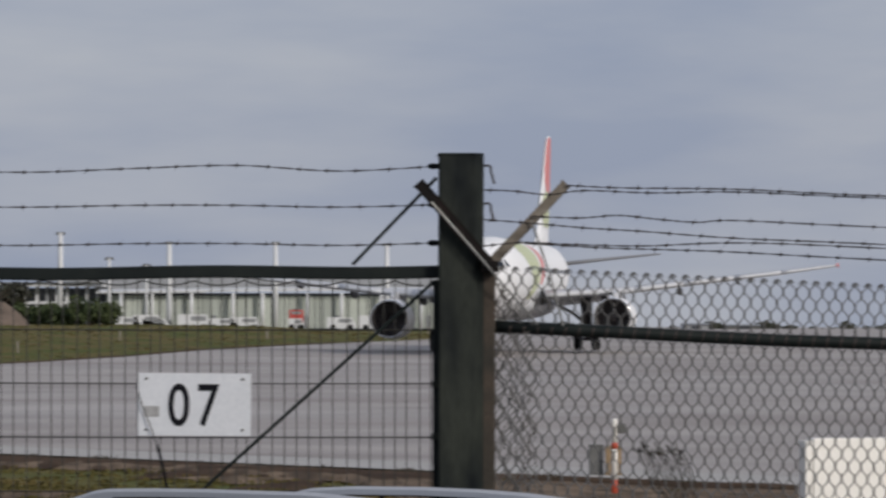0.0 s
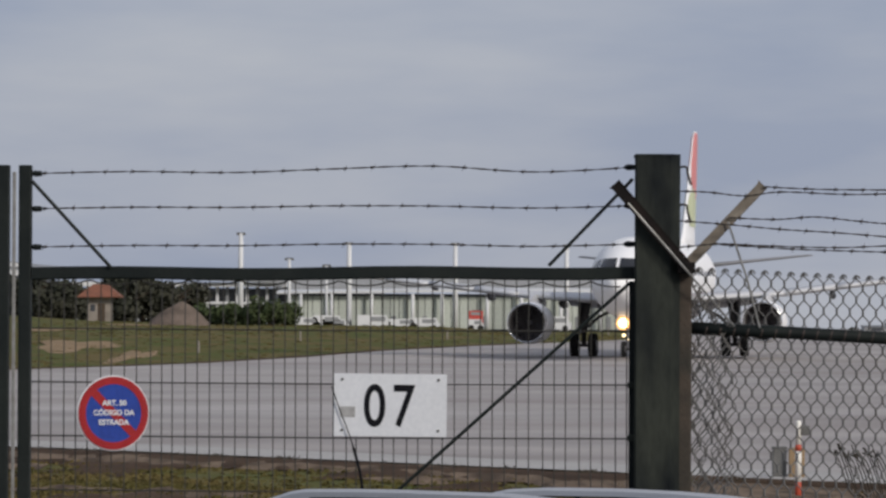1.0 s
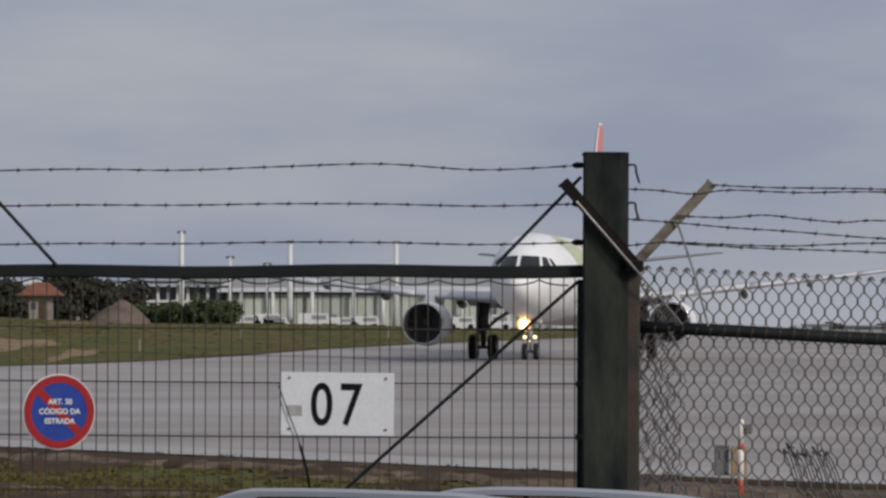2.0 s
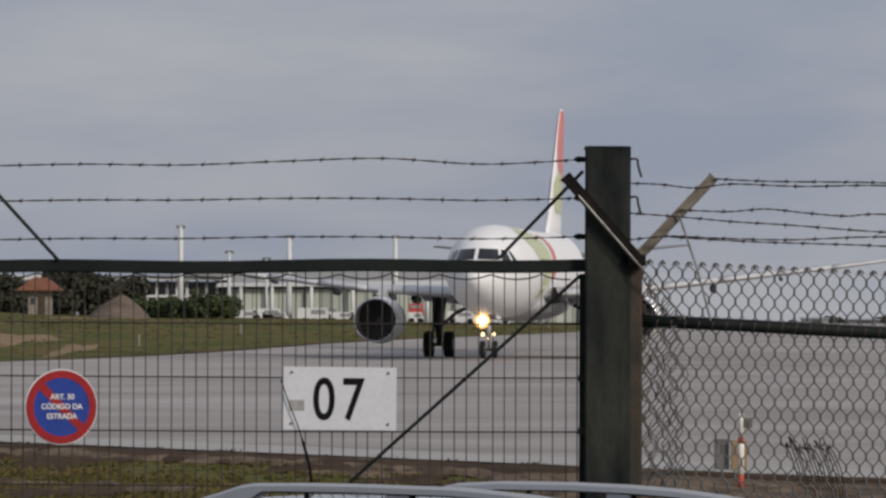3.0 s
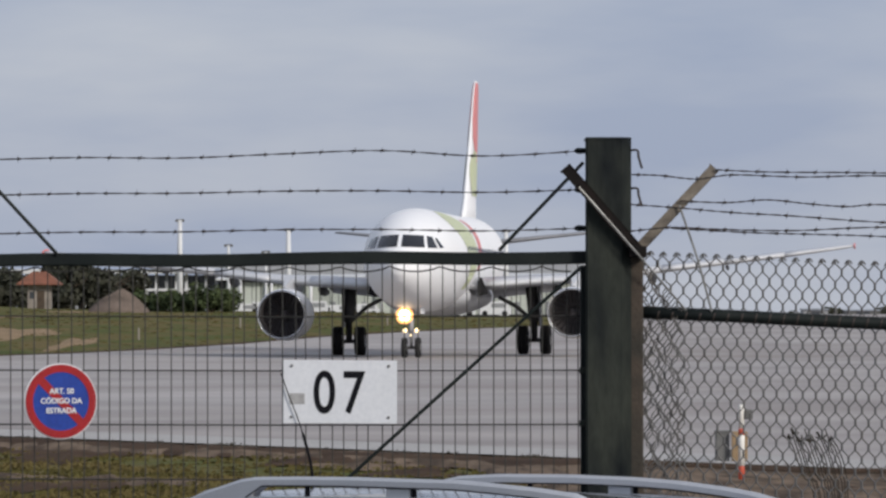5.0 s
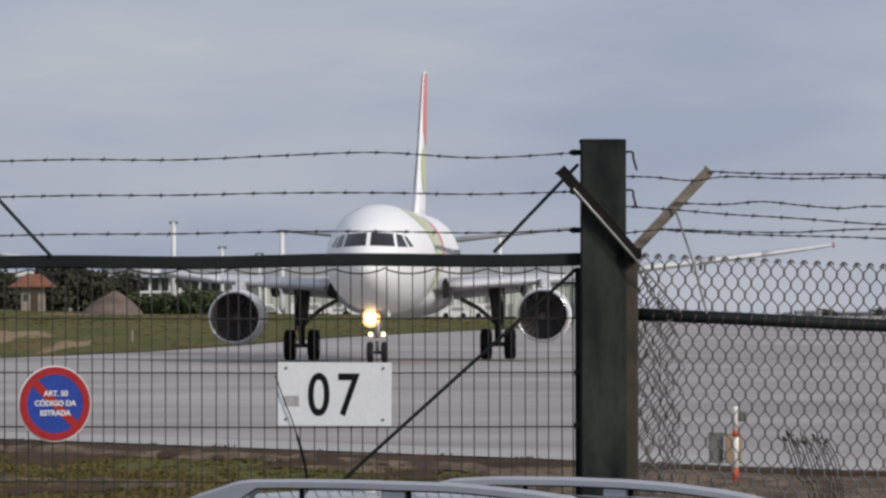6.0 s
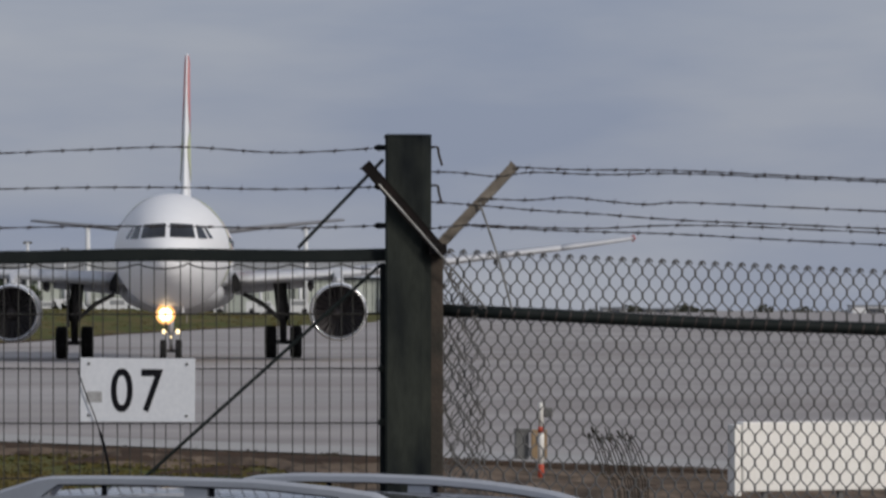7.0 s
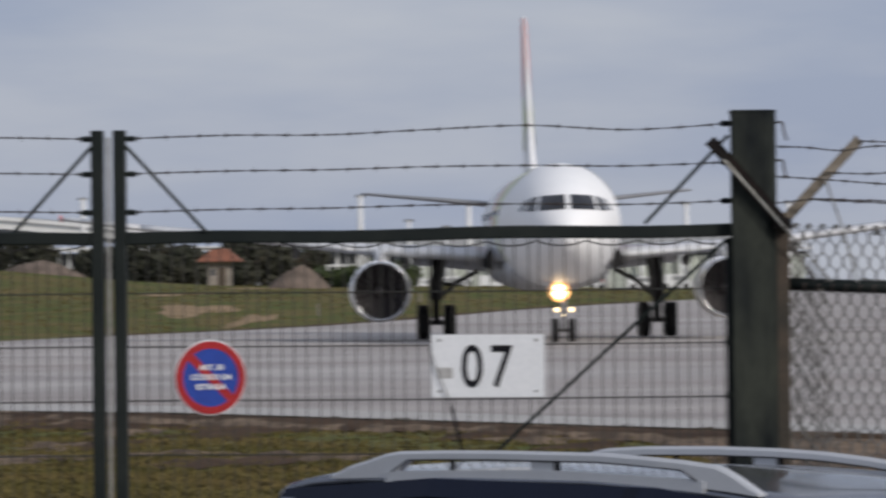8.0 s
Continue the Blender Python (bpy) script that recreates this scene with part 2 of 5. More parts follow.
M = {
    "grass_ground": material("grass_ground", (0.074, 0.092, 0.022), 0.95, other=(0.150, 0.108, 0.044), scale=0.22, fine=2.2, amount=0.85, bump=0.6, depth=0.1, spec=0.1, stretch=(1.8, 0.5, 1)),
    "dirt": material("dirt", (0.205, 0.150, 0.104), 0.95, other=(0.056, 0.039, 0.026), scale=1.5, fine=6, amount=0.92, bump=0.6, depth=0.06, spec=0.1, stretch=(1.8, 0.28, 1)),
    "soil": material("dark_soil", (0.046, 0.028, 0.017), 0.95, other=(0.088, 0.056, 0.034), scale=0.5, fine=6, amount=0.8, bump=0.6, depth=0.06, spec=0.1),
    "mound": material("dry_mound_earth", (0.185, 0.145, 0.12), 0.95, other=(0.10, 0.08, 0.064), scale=0.9, fine=7, amount=0.8, bump=0.7, depth=0.1, spec=0.1),
    "sand": material("sand", (0.31, 0.22, 0.135), 0.95, other=(0.20, 0.145, 0.08), scale=0.4, fine=5, amount=0.8, bump=0.5, depth=0.05, spec=0.1),
    "apron": material("apron_concrete", (0.45, 0.42, 0.40), 0.75, other=(0.345, 0.31, 0.288), scale=0.09, fine=0.34, amount=0.95, bump=0.1, stretch=(0.5, 0.75, 1), streak=((0.045, 0.16, 1), 0.26), spec=0.25),
    "slab_edge": material("pale_concrete", (0.43, 0.415, 0.395), 0.85, other=(0.36, 0.35, 0.33), scale=0.8, fine=12, amount=0.6, spec=0.2),
    "asphalt": material("asphalt", (0.055, 0.055, 0.057), 0.9, other=(0.08, 0.078, 0.075), scale=0.7, fine=70, amount=0.7, bump=0.4),
    "blade": material("grass_blades", (0.082, 0.074, 0.026), 0.9, other=(0.122, 0.094, 0.040), scale=0.3, fine=3, amount=0.9, bump=0, coords="Object", spec=0.1),
    "green_paint": material("dark_green_paint", (0.009, 0.0125, 0.0125), 0.55, other=(0.018, 0.022, 0.020), scale=5, fine=80, amount=0.7, bump=0.12, depth=0.004, spec=0.15),
    "post_paint": material("weathered_green_post", (0.0062, 0.0085, 0.0108), 0.65, other=(0.042, 0.047, 0.038), scale=4.5, fine=60, amount=0.95, bump=0.3, depth=0.005, stretch=(1, 1, 0.35), spec=0.1),
    "moss_concrete": material("mossy_concrete", (0.024, 0.023, 0.018), 0.9, other=(0.062, 0.046, 0.034), scale=7, fine=70, amount=0.8, bump=0.5, depth=0.006),
    # rusty arm iron twice: a light sunlit tone and a near-black shaded one
    "lit_rust_arm": material("lit_weathered_angle_iron", (0.225, 0.198, 0.16), 0.8, other=(0.07, 0.054, 0.040), scale=11, fine=120, amount=0.8, bump=0.3, depth=0.003),
    "shaded_arm": material("shaded_angle_iron", (0.007, 0.006, 0.006), 0.75, other=(0.018, 0.012, 0.010), scale=18, fine=120, amount=0.7, bump=0.3, depth=0.003, spec=0.15),
    "galv": material("galvanised_wire", (0.34, 0.34, 0.33), 0.5, 0.7, other=(0.2, 0.19, 0.17), scale=20, fine=150, amount=0.6, bump=0.05),
    "old_wire": material("tarnished_wire", (0.055, 0.051, 0.05), 0.6, 0.5, other=(0.045, 0.03, 0.024), scale=14, fine=120, amount=0.7, bump=0.05),
    "mesh_wire": material("green_coated_wire", (0.017, 0.018, 0.016), 0.65, other=(0.036, 0.031, 0.025), scale=10, fine=100, amount=0.6, bump=0),
    "chain_wire": material("dull_chain_wire", (0.19, 0.19, 0.188), 0.6, 0.3, other=(0.13, 0.118, 0.105), scale=6, fine=90, amount=0.8, bump=0),
    "sign_white": material("enamel_white", (0.65, 0.67, 0.70), 0.4, other=(0.59, 0.61, 0.635), scale=9, fine=60, amount=0.5, bump=0.03),
    "sign_black": material("sign_black", (0.006, 0.006, 0.009), 0.6, other=(0.012, 0.012, 0.014), bump=0, spec=0.1),
    "sign_red": material("sign_red", (0.30, 0.010, 0.014), 0.5, other=(0.24, 0.011, 0.015), scale=14, amount=0.6, bump=0.02, spec=0.2),
    "sign_blue": material("sign_blue", (0.012, 0.045, 0.28), 0.4, other=(0.012, 0.035, 0.22), scale=20, amount=0.6, bump=0.02, spec=0.2),
    "sticker": material("grey_sticker", (0.36, 0.36, 0.36), 0.6, other=(0.25, 0.25, 0.24), scale=40, amount=0.8, bump=0),
    "silver": material("silver_car_paint", (0.20, 0.212, 0.245), 0.10, 0.7, other=(0.18, 0.19, 0.22), scale=3, fine=300, amount=0.4, bump=0),
    "navy_trim": material("navy_trim", (0.010, 0.014, 0.030), 0.35, other=(0.008, 0.011, 0.022), scale=3, fine=60, amount=0.5, bump=0, spec=0.12),
    "rail_metal": material("satin_rail", (0.54, 0.555, 0.58), 0.4, 0.3, other=(0.49, 0.505, 0.53), scale=10, fine=200, amount=0.4, bump=0),
    "car_glass": material("tinted_glass", (0.008, 0.010, 0.019), 0.25, other=(0.013, 0.016, 0.028), scale=2, amount=0.4, bump=0, spec=0.12),
    "rubber": material("rubber", (0.013, 0.013, 0.014), 0.85, other=(0.025, 0.024, 0.024), scale=6, fine=60, amount=0.7, bump=0.2, depth=0.01, spec=0.2),
    "plane_white": material("aircraft_white", (0.86, 0.865, 0.87), 0.5, other=(0.80, 0.80, 0.80), scale=0.5, fine=8, amount=0.5, bump=0.02, spec=0.3),
    "plane_grey": material("aircraft_grey", (0.56, 0.57, 0.59), 0.45, other=(0.48, 0.49, 0.51), scale=0.7, fine=9, amount=0.6, bump=0.02),
    "plane_green": material("livery_green", (0.58, 0.62, 0.37), 0.4, other=(0.54, 0.57, 0.33), scale=0.8, fine=9, amount=0.6, bump=0),
    "plane_red": material("livery_red", (0.72, 0.22, 0.20), 0.4, other=(0.64, 0.18, 0.17), scale=0.8, fine=9, amount=0.6, bump=0),
    "lip": material("polished_lip", (0.72, 0.72, 0.73), 0.22, 0.9, other=(0.6, 0.6, 0.6), scale=2, fine=20, amount=0.4, bump=0.02),
    # aircraft grey made darker, with the tailplane's shade put into it
    "tail_shaded_grey": material("shaded_tailplane_grey", (0.24, 0.245, 0.26), 0.5, other=(0.19, 0.195, 0.205), scale=0.7, fine=9, amount=0.6, bump=0.02),
    "duct": material("intake_duct", (0.13, 0.12, 0.12), 0.6, other=(0.09, 0.085, 0.085), scale=3, fine=20, amount=0.6, bump=0),
    "fan": material("titanium_blades", (0.26, 0.24, 0.24), 0.55, 0.3, other=(0.07, 0.065, 0.065), scale=3, fine=20, amount=0.6, bump=0),
    "gear": material("gear_leg", (0.09, 0.088, 0.09), 0.55, 0.2, other=(0.06, 0.06, 0.06), scale=3, fine=20, amount=0.7, bump=0.05),
    "hub": material("wheel_hub", (0.4, 0.4, 0.41), 0.45, 0.4, other=(0.25, 0.25, 0.25), scale=5, fine=20, amount=0.6, bump=0),
    "window": material("cockpit_glass", (0.012, 0.013, 0.016), 0.08, other=(0.02, 0.02, 0.022), scale=2, amount=0.3, bump=0),
    "lamp": material("lit_landing_lamp", (1.0, 0.74, 0.40), emit=5.0),
    # weak orange emission that imitates the glow around the lamp
    "lamp_halo": material("lit_lamp_halo", (1.0, 0.52, 0.17), emit=1.15),
    "small_lamp": material("lit_taxi_lamp", (1.0, 0.78, 0.45), emit=2.0),
    "facade": material("pale_green_cladding", (0.47, 0.505, 0.455), 0.6, other=(0.41, 0.44, 0.40), scale=0.2, fine=3, amount=0.6, bump=0.03, spread=0.12),
    "terminal_white": material("painted_steel_white", (0.68, 0.69, 0.70), 0.5, other=(0.57, 0.58, 0.59), scale=0.4, fine=4, amount=0.5, bump=0.02),
    "terminal_dark": material("dark_glazing", (0.05, 0.055, 0.065), 0.2, other=(0.08, 0.085, 0.09), scale=0.3, fine=3, amount=0.7, bump=0),
    "roof_grey": material("grey_roof_sheet", (0.27, 0.28, 0.29), 0.6, other=(0.22, 0.225, 0.23), scale=0.2, fine=3, amount=0.6, bump=0.03),
    "tile": material("orange_roof_tile", (0.24, 0.095, 0.058), 0.85, other=(0.16, 0.07, 0.045), scale=1.5, fine=12, amount=0.8, bump=0.4, spread=0.25),
    "plaster": material("dirty_plaster", (0.32, 0.285, 0.25), 0.85, other=(0.17, 0.15, 0.125), scale=0.8, fine=9, amount=0.8, bump=0.1),
    "leaf": material("dark_leaves", (0.05, 0.072, 0.032), 0.85, other=(0.085, 0.10, 0.045), scale=0.6, fine=4, amount=0.8, bump=0, spec=0.15),
    "leaf_far": material("pine_leaves", (0.046, 0.050, 0.038), 0.9, other=(0.066, 0.064, 0.048), scale=0.4, fine=4, amount=0.8, bump=0, spec=0.1),
    "bark": material("bark", (0.09, 0.065, 0.045), 0.95, other=(0.05, 0.037, 0.027), scale=2, fine=20, amount=0.8, bump=0.4),
    # pale grey that carries the distance haze in the base colour
    "hill": material("hazy_far_hill", (0.27, 0.28, 0.29), 0.95, other=(0.32, 0.32, 0.32), scale=0.01, fine=0.1, amount=0.8, bump=0, spec=0.05),
    "panel_white": material("board_white", (0.86, 0.845, 0.80), 0.6, other=(0.78, 0.76, 0.71), scale=2, fine=20, amount=0.6, bump=0.03),
    "box_grey": material("cabinet_grey", (0.13, 0.13, 0.125), 0.7, other=(0.09, 0.09, 0.085), scale=4, fine=30, amount=0.6),
    "marker_red": material("marker_red", (0.5, 0.08, 0.04), 0.5, other=(0.4, 0.07, 0.04), scale=4, amount=0.6, bump=0),
    "weed": material("dead_stalk", (0.028, 0.024, 0.018), 0.9, other=(0.06, 0.048, 0.032), scale=10, amount=0.8, bump=0),
    "truck_red": material("fire_truck_red", (0.52, 0.075, 0.06), 0.45, other=(0.44, 0.06, 0.05), scale=1, amount=0.5, bump=0),
}

# ---------------------------------------------------------------- mesh helpers


def part(name, bm, mat, parent=None, label="", smooth=False):
    """Links a bmesh as one mesh object, under a thing or a part."""
    me = bpy.data.meshes.new(name)
    bmesh.ops.recalc_face_normals(bm, faces=bm.faces[:])
    bm.to_mesh(me)
    bm.free()
    me.materials.append(M[mat])
    if smooth:
        for p in me.polygons:
            p.use_smooth = True
    ob = new(name, me)
    if parent is not None:
        ob.parent = parent
    if label:
        ob["label"] = label
    return ob


def share(name, me, parent, m):
    ob = new(name, me)
    ob.parent = parent
    ob.matrix_basis = m
    return ob


def thing(name, label, category, m=None, group="", kind=""):
    ob = new(name)
    ob.empty_display_size = 0.2
    if m is not None:
        ob.matrix_basis = m
    return tagged(ob, label, category, group, kind)


def box(bm, lo, hi, bevel=0.0, m=None):
    x0, y0, z0 = lo
    x1, y1, z1 = hi
    c = Matrix.Translation(((x0 + x1) / 2, (y0 + y1) / 2, (z0 + z1) / 2)) @ Matrix.Diagonal((x1 - x0, y1 - y0, z1 - z0, 1))
    made = bmesh.ops.create_cube(bm, size=1, matrix=(m @ c) if m is not None else c)
    if bevel:
        edges = list({e for v in made["verts"] for e in v.link_edges})
        bmesh.ops.bevel(bm, geom=edges, offset=bevel, segments=2, affect="EDGES", profile=0.6)
    return bm


def polytube(bm, pts, r, n=6, radii=None, cap=True):
    """A tube along a line of points."""
    pts = [Vector(p) for p in pts]
    rings = []
    for i, p in enumerate(pts):
        d = (pts[min(i + 1, len(pts) - 1)] - pts[max(i - 1, 0)]).normalized()
        up = Vector((0, 0, 1)) if abs(d.z) < 0.9 else Vector((0, 1, 0))
        s = d.cross(up).normalized()
        u = s.cross(d)
        q = radii[i] if radii else r
        rings.append([bm.verts.new(p + (s * math.cos(2 * math.pi * k / n) + u * math.sin(2 * math.pi * k / n)) * q) for k in range(n)])
    for a, b in zip(rings, rings[1:]):
        for k in range(n):
            bm.faces.new((a[k], a[(k + 1) % n], b[(k + 1) % n], b[k]))
    if cap:
        bm.faces.new(rings[0][::-1])
        bm.faces.new(rings[-1])
    return bm


def loft(bm, rings, cap=True):
    vs = [[bm.verts.new(p) for p in ring] for ring in rings]
    n = len(vs[0])
    for a, b in zip(vs, vs[1:]):
        for k in range(n):
            bm.faces.new((a[k], a[(k + 1) % n], b[(k + 1) % n], b[k]))
    if cap:
        bm.faces.new(vs[0][::-1])
        bm.faces.new(vs[-1])
    return bm


def lathe_x(bm, profile, n=32, y=0.0, z=0.0, cap=False):
    """A turned shape about an axis along x: (x, radius) pairs."""
    return loft(bm, [[(x, y + r * math.cos(2 * math.pi * k / n), z + r * math.sin(2 * math.pi * k / n)) for k in range(n)] for x, r in profile], cap)


def sheet(name, nx, ny, place, mat, label, category, kind="structure"):
    """A grid sheet; place(u, v) gives the point for u, v from 0 to 1."""
    vs = [place(i / nx, j / ny) for j in range(ny + 1) for i in range(nx + 1)]
    fs = [(j * (nx + 1) + i, j * (nx + 1) + i + 1, (j + 1) * (nx + 1) + i + 1, (j + 1) * (nx + 1) + i) for j in range(ny) for i in range(nx)]
    me = bpy.data.meshes.new(name)
    me.from_pydata(vs, [], fs)
    me.materials.append(M[mat])
    for p in me.polygons:
        p.use_smooth = True
    return tagged(new(name, me), label, category, kind=kind)


# ---------------------------------------------------------------- the ground
GATE_Y = 19.17


def steps(v, table):
    for (a, p), (b, q) in zip(table, table[1:]):
        if v <= b:
            k = max(0.0, (v - a) / (b - a))
            return p + (q - p) * k
    return table[-1][1]


def edge_far(y):
    """x of the taxiway's grassy far edge."""
    return -17.8 + (y - 209) * 0.184 if y < 358 else 9.62 + (y - 358) * 0.027


def ground_z(x, y):
    z = steps(y, [(-60, 0), (26, 0), (78, -0.36), (100, -0.2), (170, 0.24), (200, 0.272), (220, 0.29), (235, 0.348), (253, 0.49), (273, 0.745), (300, 0.93), (358, 1.2), (420, 1.38), (620, 1.45), (5000, 1.3)])
    # the grassy bank beyond the far edge
    off = edge_far(y) - x
    if off > 0 and y > 150:
        z += min(off, 16) / 16 * steps(off, [(0, 0.2), (16, 0.68), (36, 0.88), (46, 1.02), (55, 1.75), (63, 2.6), (78, 3.4)]) * steps(y, [(150, 0.5), (420, 1.0), (480, 0.6), (640, 0.0)])
    return z


def ground_place(u, v):
    y = -60 + 460 * v / 0.6 if v < 0.6 else 400 + 3600 * ((v - 0.6) / 0.4) ** 2
    s = (u - 0.5) * 2
    x = math.copysign(abs(s) ** 2.2, s) * 2200
    bump = noise.noise(Vector((x * 0.15, y * 0.08, 0))) * 0.04 if y < 95 else 0
    return (x, y, ground_z(x, y) + bump - (0.03 if y < 30 else 0))


sheet("ground", 150, 260, ground_place, "grass_ground", "mown airfield grass with brown patches", "ground")


def near_edge(x):
    return steps(x, [(-60, 128), (-8.2, 96.5), (7.4, 79), (14, 74), (60, 66)])


def apron_place(u, v):
    x = -60 + 120 * u if u < 0.55 else 6 + 640 * ((u - 0.55) / 0.45) ** 2 + 66.67 * (u - 0.55)
    y0 = near_edge(x)
    y1 = max(y0 + 1, 209 + (x + 17.8) / 0.184 if x < 9.6 else min(3400, 358 + (x - 9.6) / 0.027))
    y = y0 + (y1 - y0) * v
    return (x, y, ground_z(max(x, edge_far(y)), y) + 0.05)


sheet("apron", 220, 220, apron_place, "apron", "pale grey concrete taxiway and apron", "taxiway")


def kerb_place(u, v):
    x = -40 + 70 * u
    y = near_edge(x) - 0.9 + (4.0 + 0.5 * noise.noise(Vector((x * 0.3, 2, 0)))) * v
    return (x, y, ground_z(x, y) + 0.062 + 0.004 * noise.noise(Vector((x * 2, v, 0))))


sheet("pavement_edge", 90, 2, kerb_place, "slab_edge", "pale weathered concrete edge strip of the taxiway", "pavement")


def verge_place(u, v):
    x = -40 + 70 * u
    depth = steps(x, [(-40, 4), (0.6, 5), (2.6, 40), (30, 44)]) + 2.5 * noise.noise(Vector((x * 0.22, 3, 0))) + 1.0 * noise.noise(Vector((x * 0.9, 9, 0)))
    y = near_edge(x) - 0.9 - depth * (1 - v)
    return (x, y, ground_z(x, y) + 0.05 * min(1, 4 * v, 4 * (1 - v)) + 0.035 * noise.noise(Vector((x * 1.3, y * 0.8, 1))) * (1 if 0.05 < v < 0.95 else 0) + 0.012)


sheet("dirt_verge", 220, 26, verge_place, "dirt", "bare brown earth strip along the taxiway edge", "earth")


def ridge_place(u, v):
    x = -40 + 70 * u
    depth = steps(x, [(-40, 4.6), (2.0, 4.2), (3.6, 1.5), (30, 1.3)]) * (1 + 0.55 * noise.noise(Vector((x * 0.5, 1, 0))) + 0.5 * noise.noise(Vector((x * 2.1, 6, 0))) + 0.3 * noise.noise(Vector((x * 6.5, 6, 0))))
    y = near_edge(x) - 0.7 + 0.5 * noise.noise(Vector((x * 1.7, 4, 0))) + 0.4 * noise.noise(Vector((x * 5.0, 4, 0))) - depth * (1 - v)
    return (x, y, ground_z(x, y) + 0.03 + 0.05 * math.sin(math.pi * v) * (1 + 0.5 * noise.noise(Vector((x * 1.6, y, 3)))))


# dark soil; its thin run at right stands in for the pavement edge's shadow
sheet("soil_ridge", 420, 6, ridge_place, "soil", "low ridge of dark soil along the taxiway edge, doubling as the kerb's shadow", "earth")
rp = random.Random(31)
for i in range(60):
    if i < 26:
        cx = rp.uniform(-11, 2.5)
        cy = near_edge(cx) - rp.uniform(3, 24)
    else:
        cy = rp.uniform(34, 76)
        cx = rp.uniform(0.04, 0.115) * cy
    rx, ry, ph = rp.uniform(0.3, 1.3), rp.uniform(0.9, 2.8), rp.uniform(0, 6)

    def bare(u, v, cx=cx, cy=cy, rx=rx, ry=ry, ph=ph):
        a = 2 * math.pi * u
        r = v * (1 + 0.28 * math.sin(3 * a + ph) + 0.2 * math.cos(5 * a + 2 * ph))
        x, y = cx + rx * r * math.cos(a), cy + ry * r * math.sin(a)
        return (x, y, ground_z(x, y) + (0.03 + 0.05 * (0.5 + 0.5 * math.sin(9 * x + ph))) * (1 - v) + 0.012)
    sheet("earth_patch", 30, 5, bare, ("dirt", "soil", "soil", "dirt")[i % 4], "bare patch of earth in the verge grass", "earth", kind="stuff")


def lot_place(u, v):
    return (-30 + 60 * u, -30 + 51.5 * v, 0.0)


sheet("parking_pavement", 10, 10, lot_place, "asphalt", "dark worn asphalt in front of the gate", "pavement")

# bare sandy scars on the bank
for cx, cy, rx, ry in ((-21.7, 264, 1.8, 11), (-17.6, 248, 0.7, 14), (-26.9, 378, 2.1, 6), (-28.5, 330, 2.2, 10)):
    def scar(u, v, cx=cx, cy=cy, rx=rx, ry=ry):
        a, r = 2 * math.pi * u, v * (1 + 0.3 * math.sin(3 * 2 * math.pi * u) + 0.2 * math.cos(5 * 2 * math.pi * u))
        x, y = cx + rx * r * math.cos(a), cy + ry * r * math.sin(a)
        return (x, y, ground_z(x, y) + 0.06 * (1 - v) + 0.01)
    sheet("sand_patch", 28, 5, scar, "sand", "bare sandy patch on the grassy bank", "sand")



def foot_place(u, v):
    y = 196 + 130 * u
    wide = 1.1 + 0.9 * noise.noise(Vector((y * 0.12, 3, 0))) + 0.5 * noise.noise(Vector((y * 0.5, 8, 0)))
    x = edge_far(y) - 0.05 - max(0.15, wide) * v
    return (x, y, ground_z(x, y) + 0.02 + 0.05 * math.sin(math.pi * v))


sheet("bank_foot", 160, 4, foot_place, "soil", "dark bare soil along the foot of the grassy bank", "earth")


def grass_tufts(name, count, xr, yr, tall, label):
    """Loose tufts of short blades, one joined mesh."""
    rnd = random.Random(len(name) + count)
    vs, fs = [], []
    while len(fs) < count * 4:
        y = rnd.uniform(*yr)
        x = rnd.uniform(*xr) * (0.3 + 0.7 * y / yr[1])
        if y > near_edge(x) - 1.4 and y < 150:
            continue
        if y > 150 and x > edge_far(y) - 0.3:
            continue
        dens = noise.noise(Vector((x * 0.4, y * 0.12, 5))) + 0.6 * noise.noise(Vector((x * 1.4, y * 0.5, 2)))
        if y < 150 and (y > near_edge(x) - 12 + 5 * dens or dens < -0.2) and rnd.random() < (0.8 if y < near_edge(x) - 4 else 0.97):
            continue
        if y < 150 and x > 0.027 * y and rnd.random() < 0.93:
            continue
        z, h = ground_z(x, y), tall * rnd.uniform(0.4, 1.2)
        for k in range(4):
            a, w = rnd.uniform(0, math.pi), rnd.uniform(0.015, 0.05) * (1 + y / 90)
            lx, ly = rnd.uniform(-0.5, 0.5) * h, rnd.uniform(-0.5, 0.5) * h
            px, py = x + rnd.uniform(-0.15, 0.15), y + rnd.uniform(-0.15, 0.15)
            i = len(vs)
            vs += [(px - w * math.cos(a), py - w * math.sin(a), z), (px + w * math.cos(a), py + w * math.sin(a), z), (px + lx, py + ly, z + h)]
            fs.append((i, i + 1, i + 2))
    me = bpy.data.meshes.new(name)
    me.from_pydata(vs, [], fs)
    me.materials.append(M["blade"])
    tagged(new(name, me), label, "grass", kind="stuff")


grass_tufts("verge_grass", 16000, (-13, 13), (30, 97), 0.055, "short patchy olive grass between fence and taxiway")
grass_tufts("bank_grass", 2600, (-75, 10), (205, 420), 0.06, "rough green grass on the bank")

# ragged weeds along the near edge of the concrete
rnd = random.Random(55)
vs, fs = [], []
for _ in range(1500):
    x = rnd.uniform(-9, 13)
    if noise.noise(Vector((x * 0.9, 4, 1))) < rnd.uniform(-0.3, 0.5):
        continue
    y = near_edge(x) - 0.9 + rnd.uniform(-1.2, 0.25)
    z, h = ground_z(x, y) + 0.03, rnd.uniform(0.02, 0.05) + 0.07 * max(0.0, noise.noise(Vector((x * 2.3, 7, 1))))
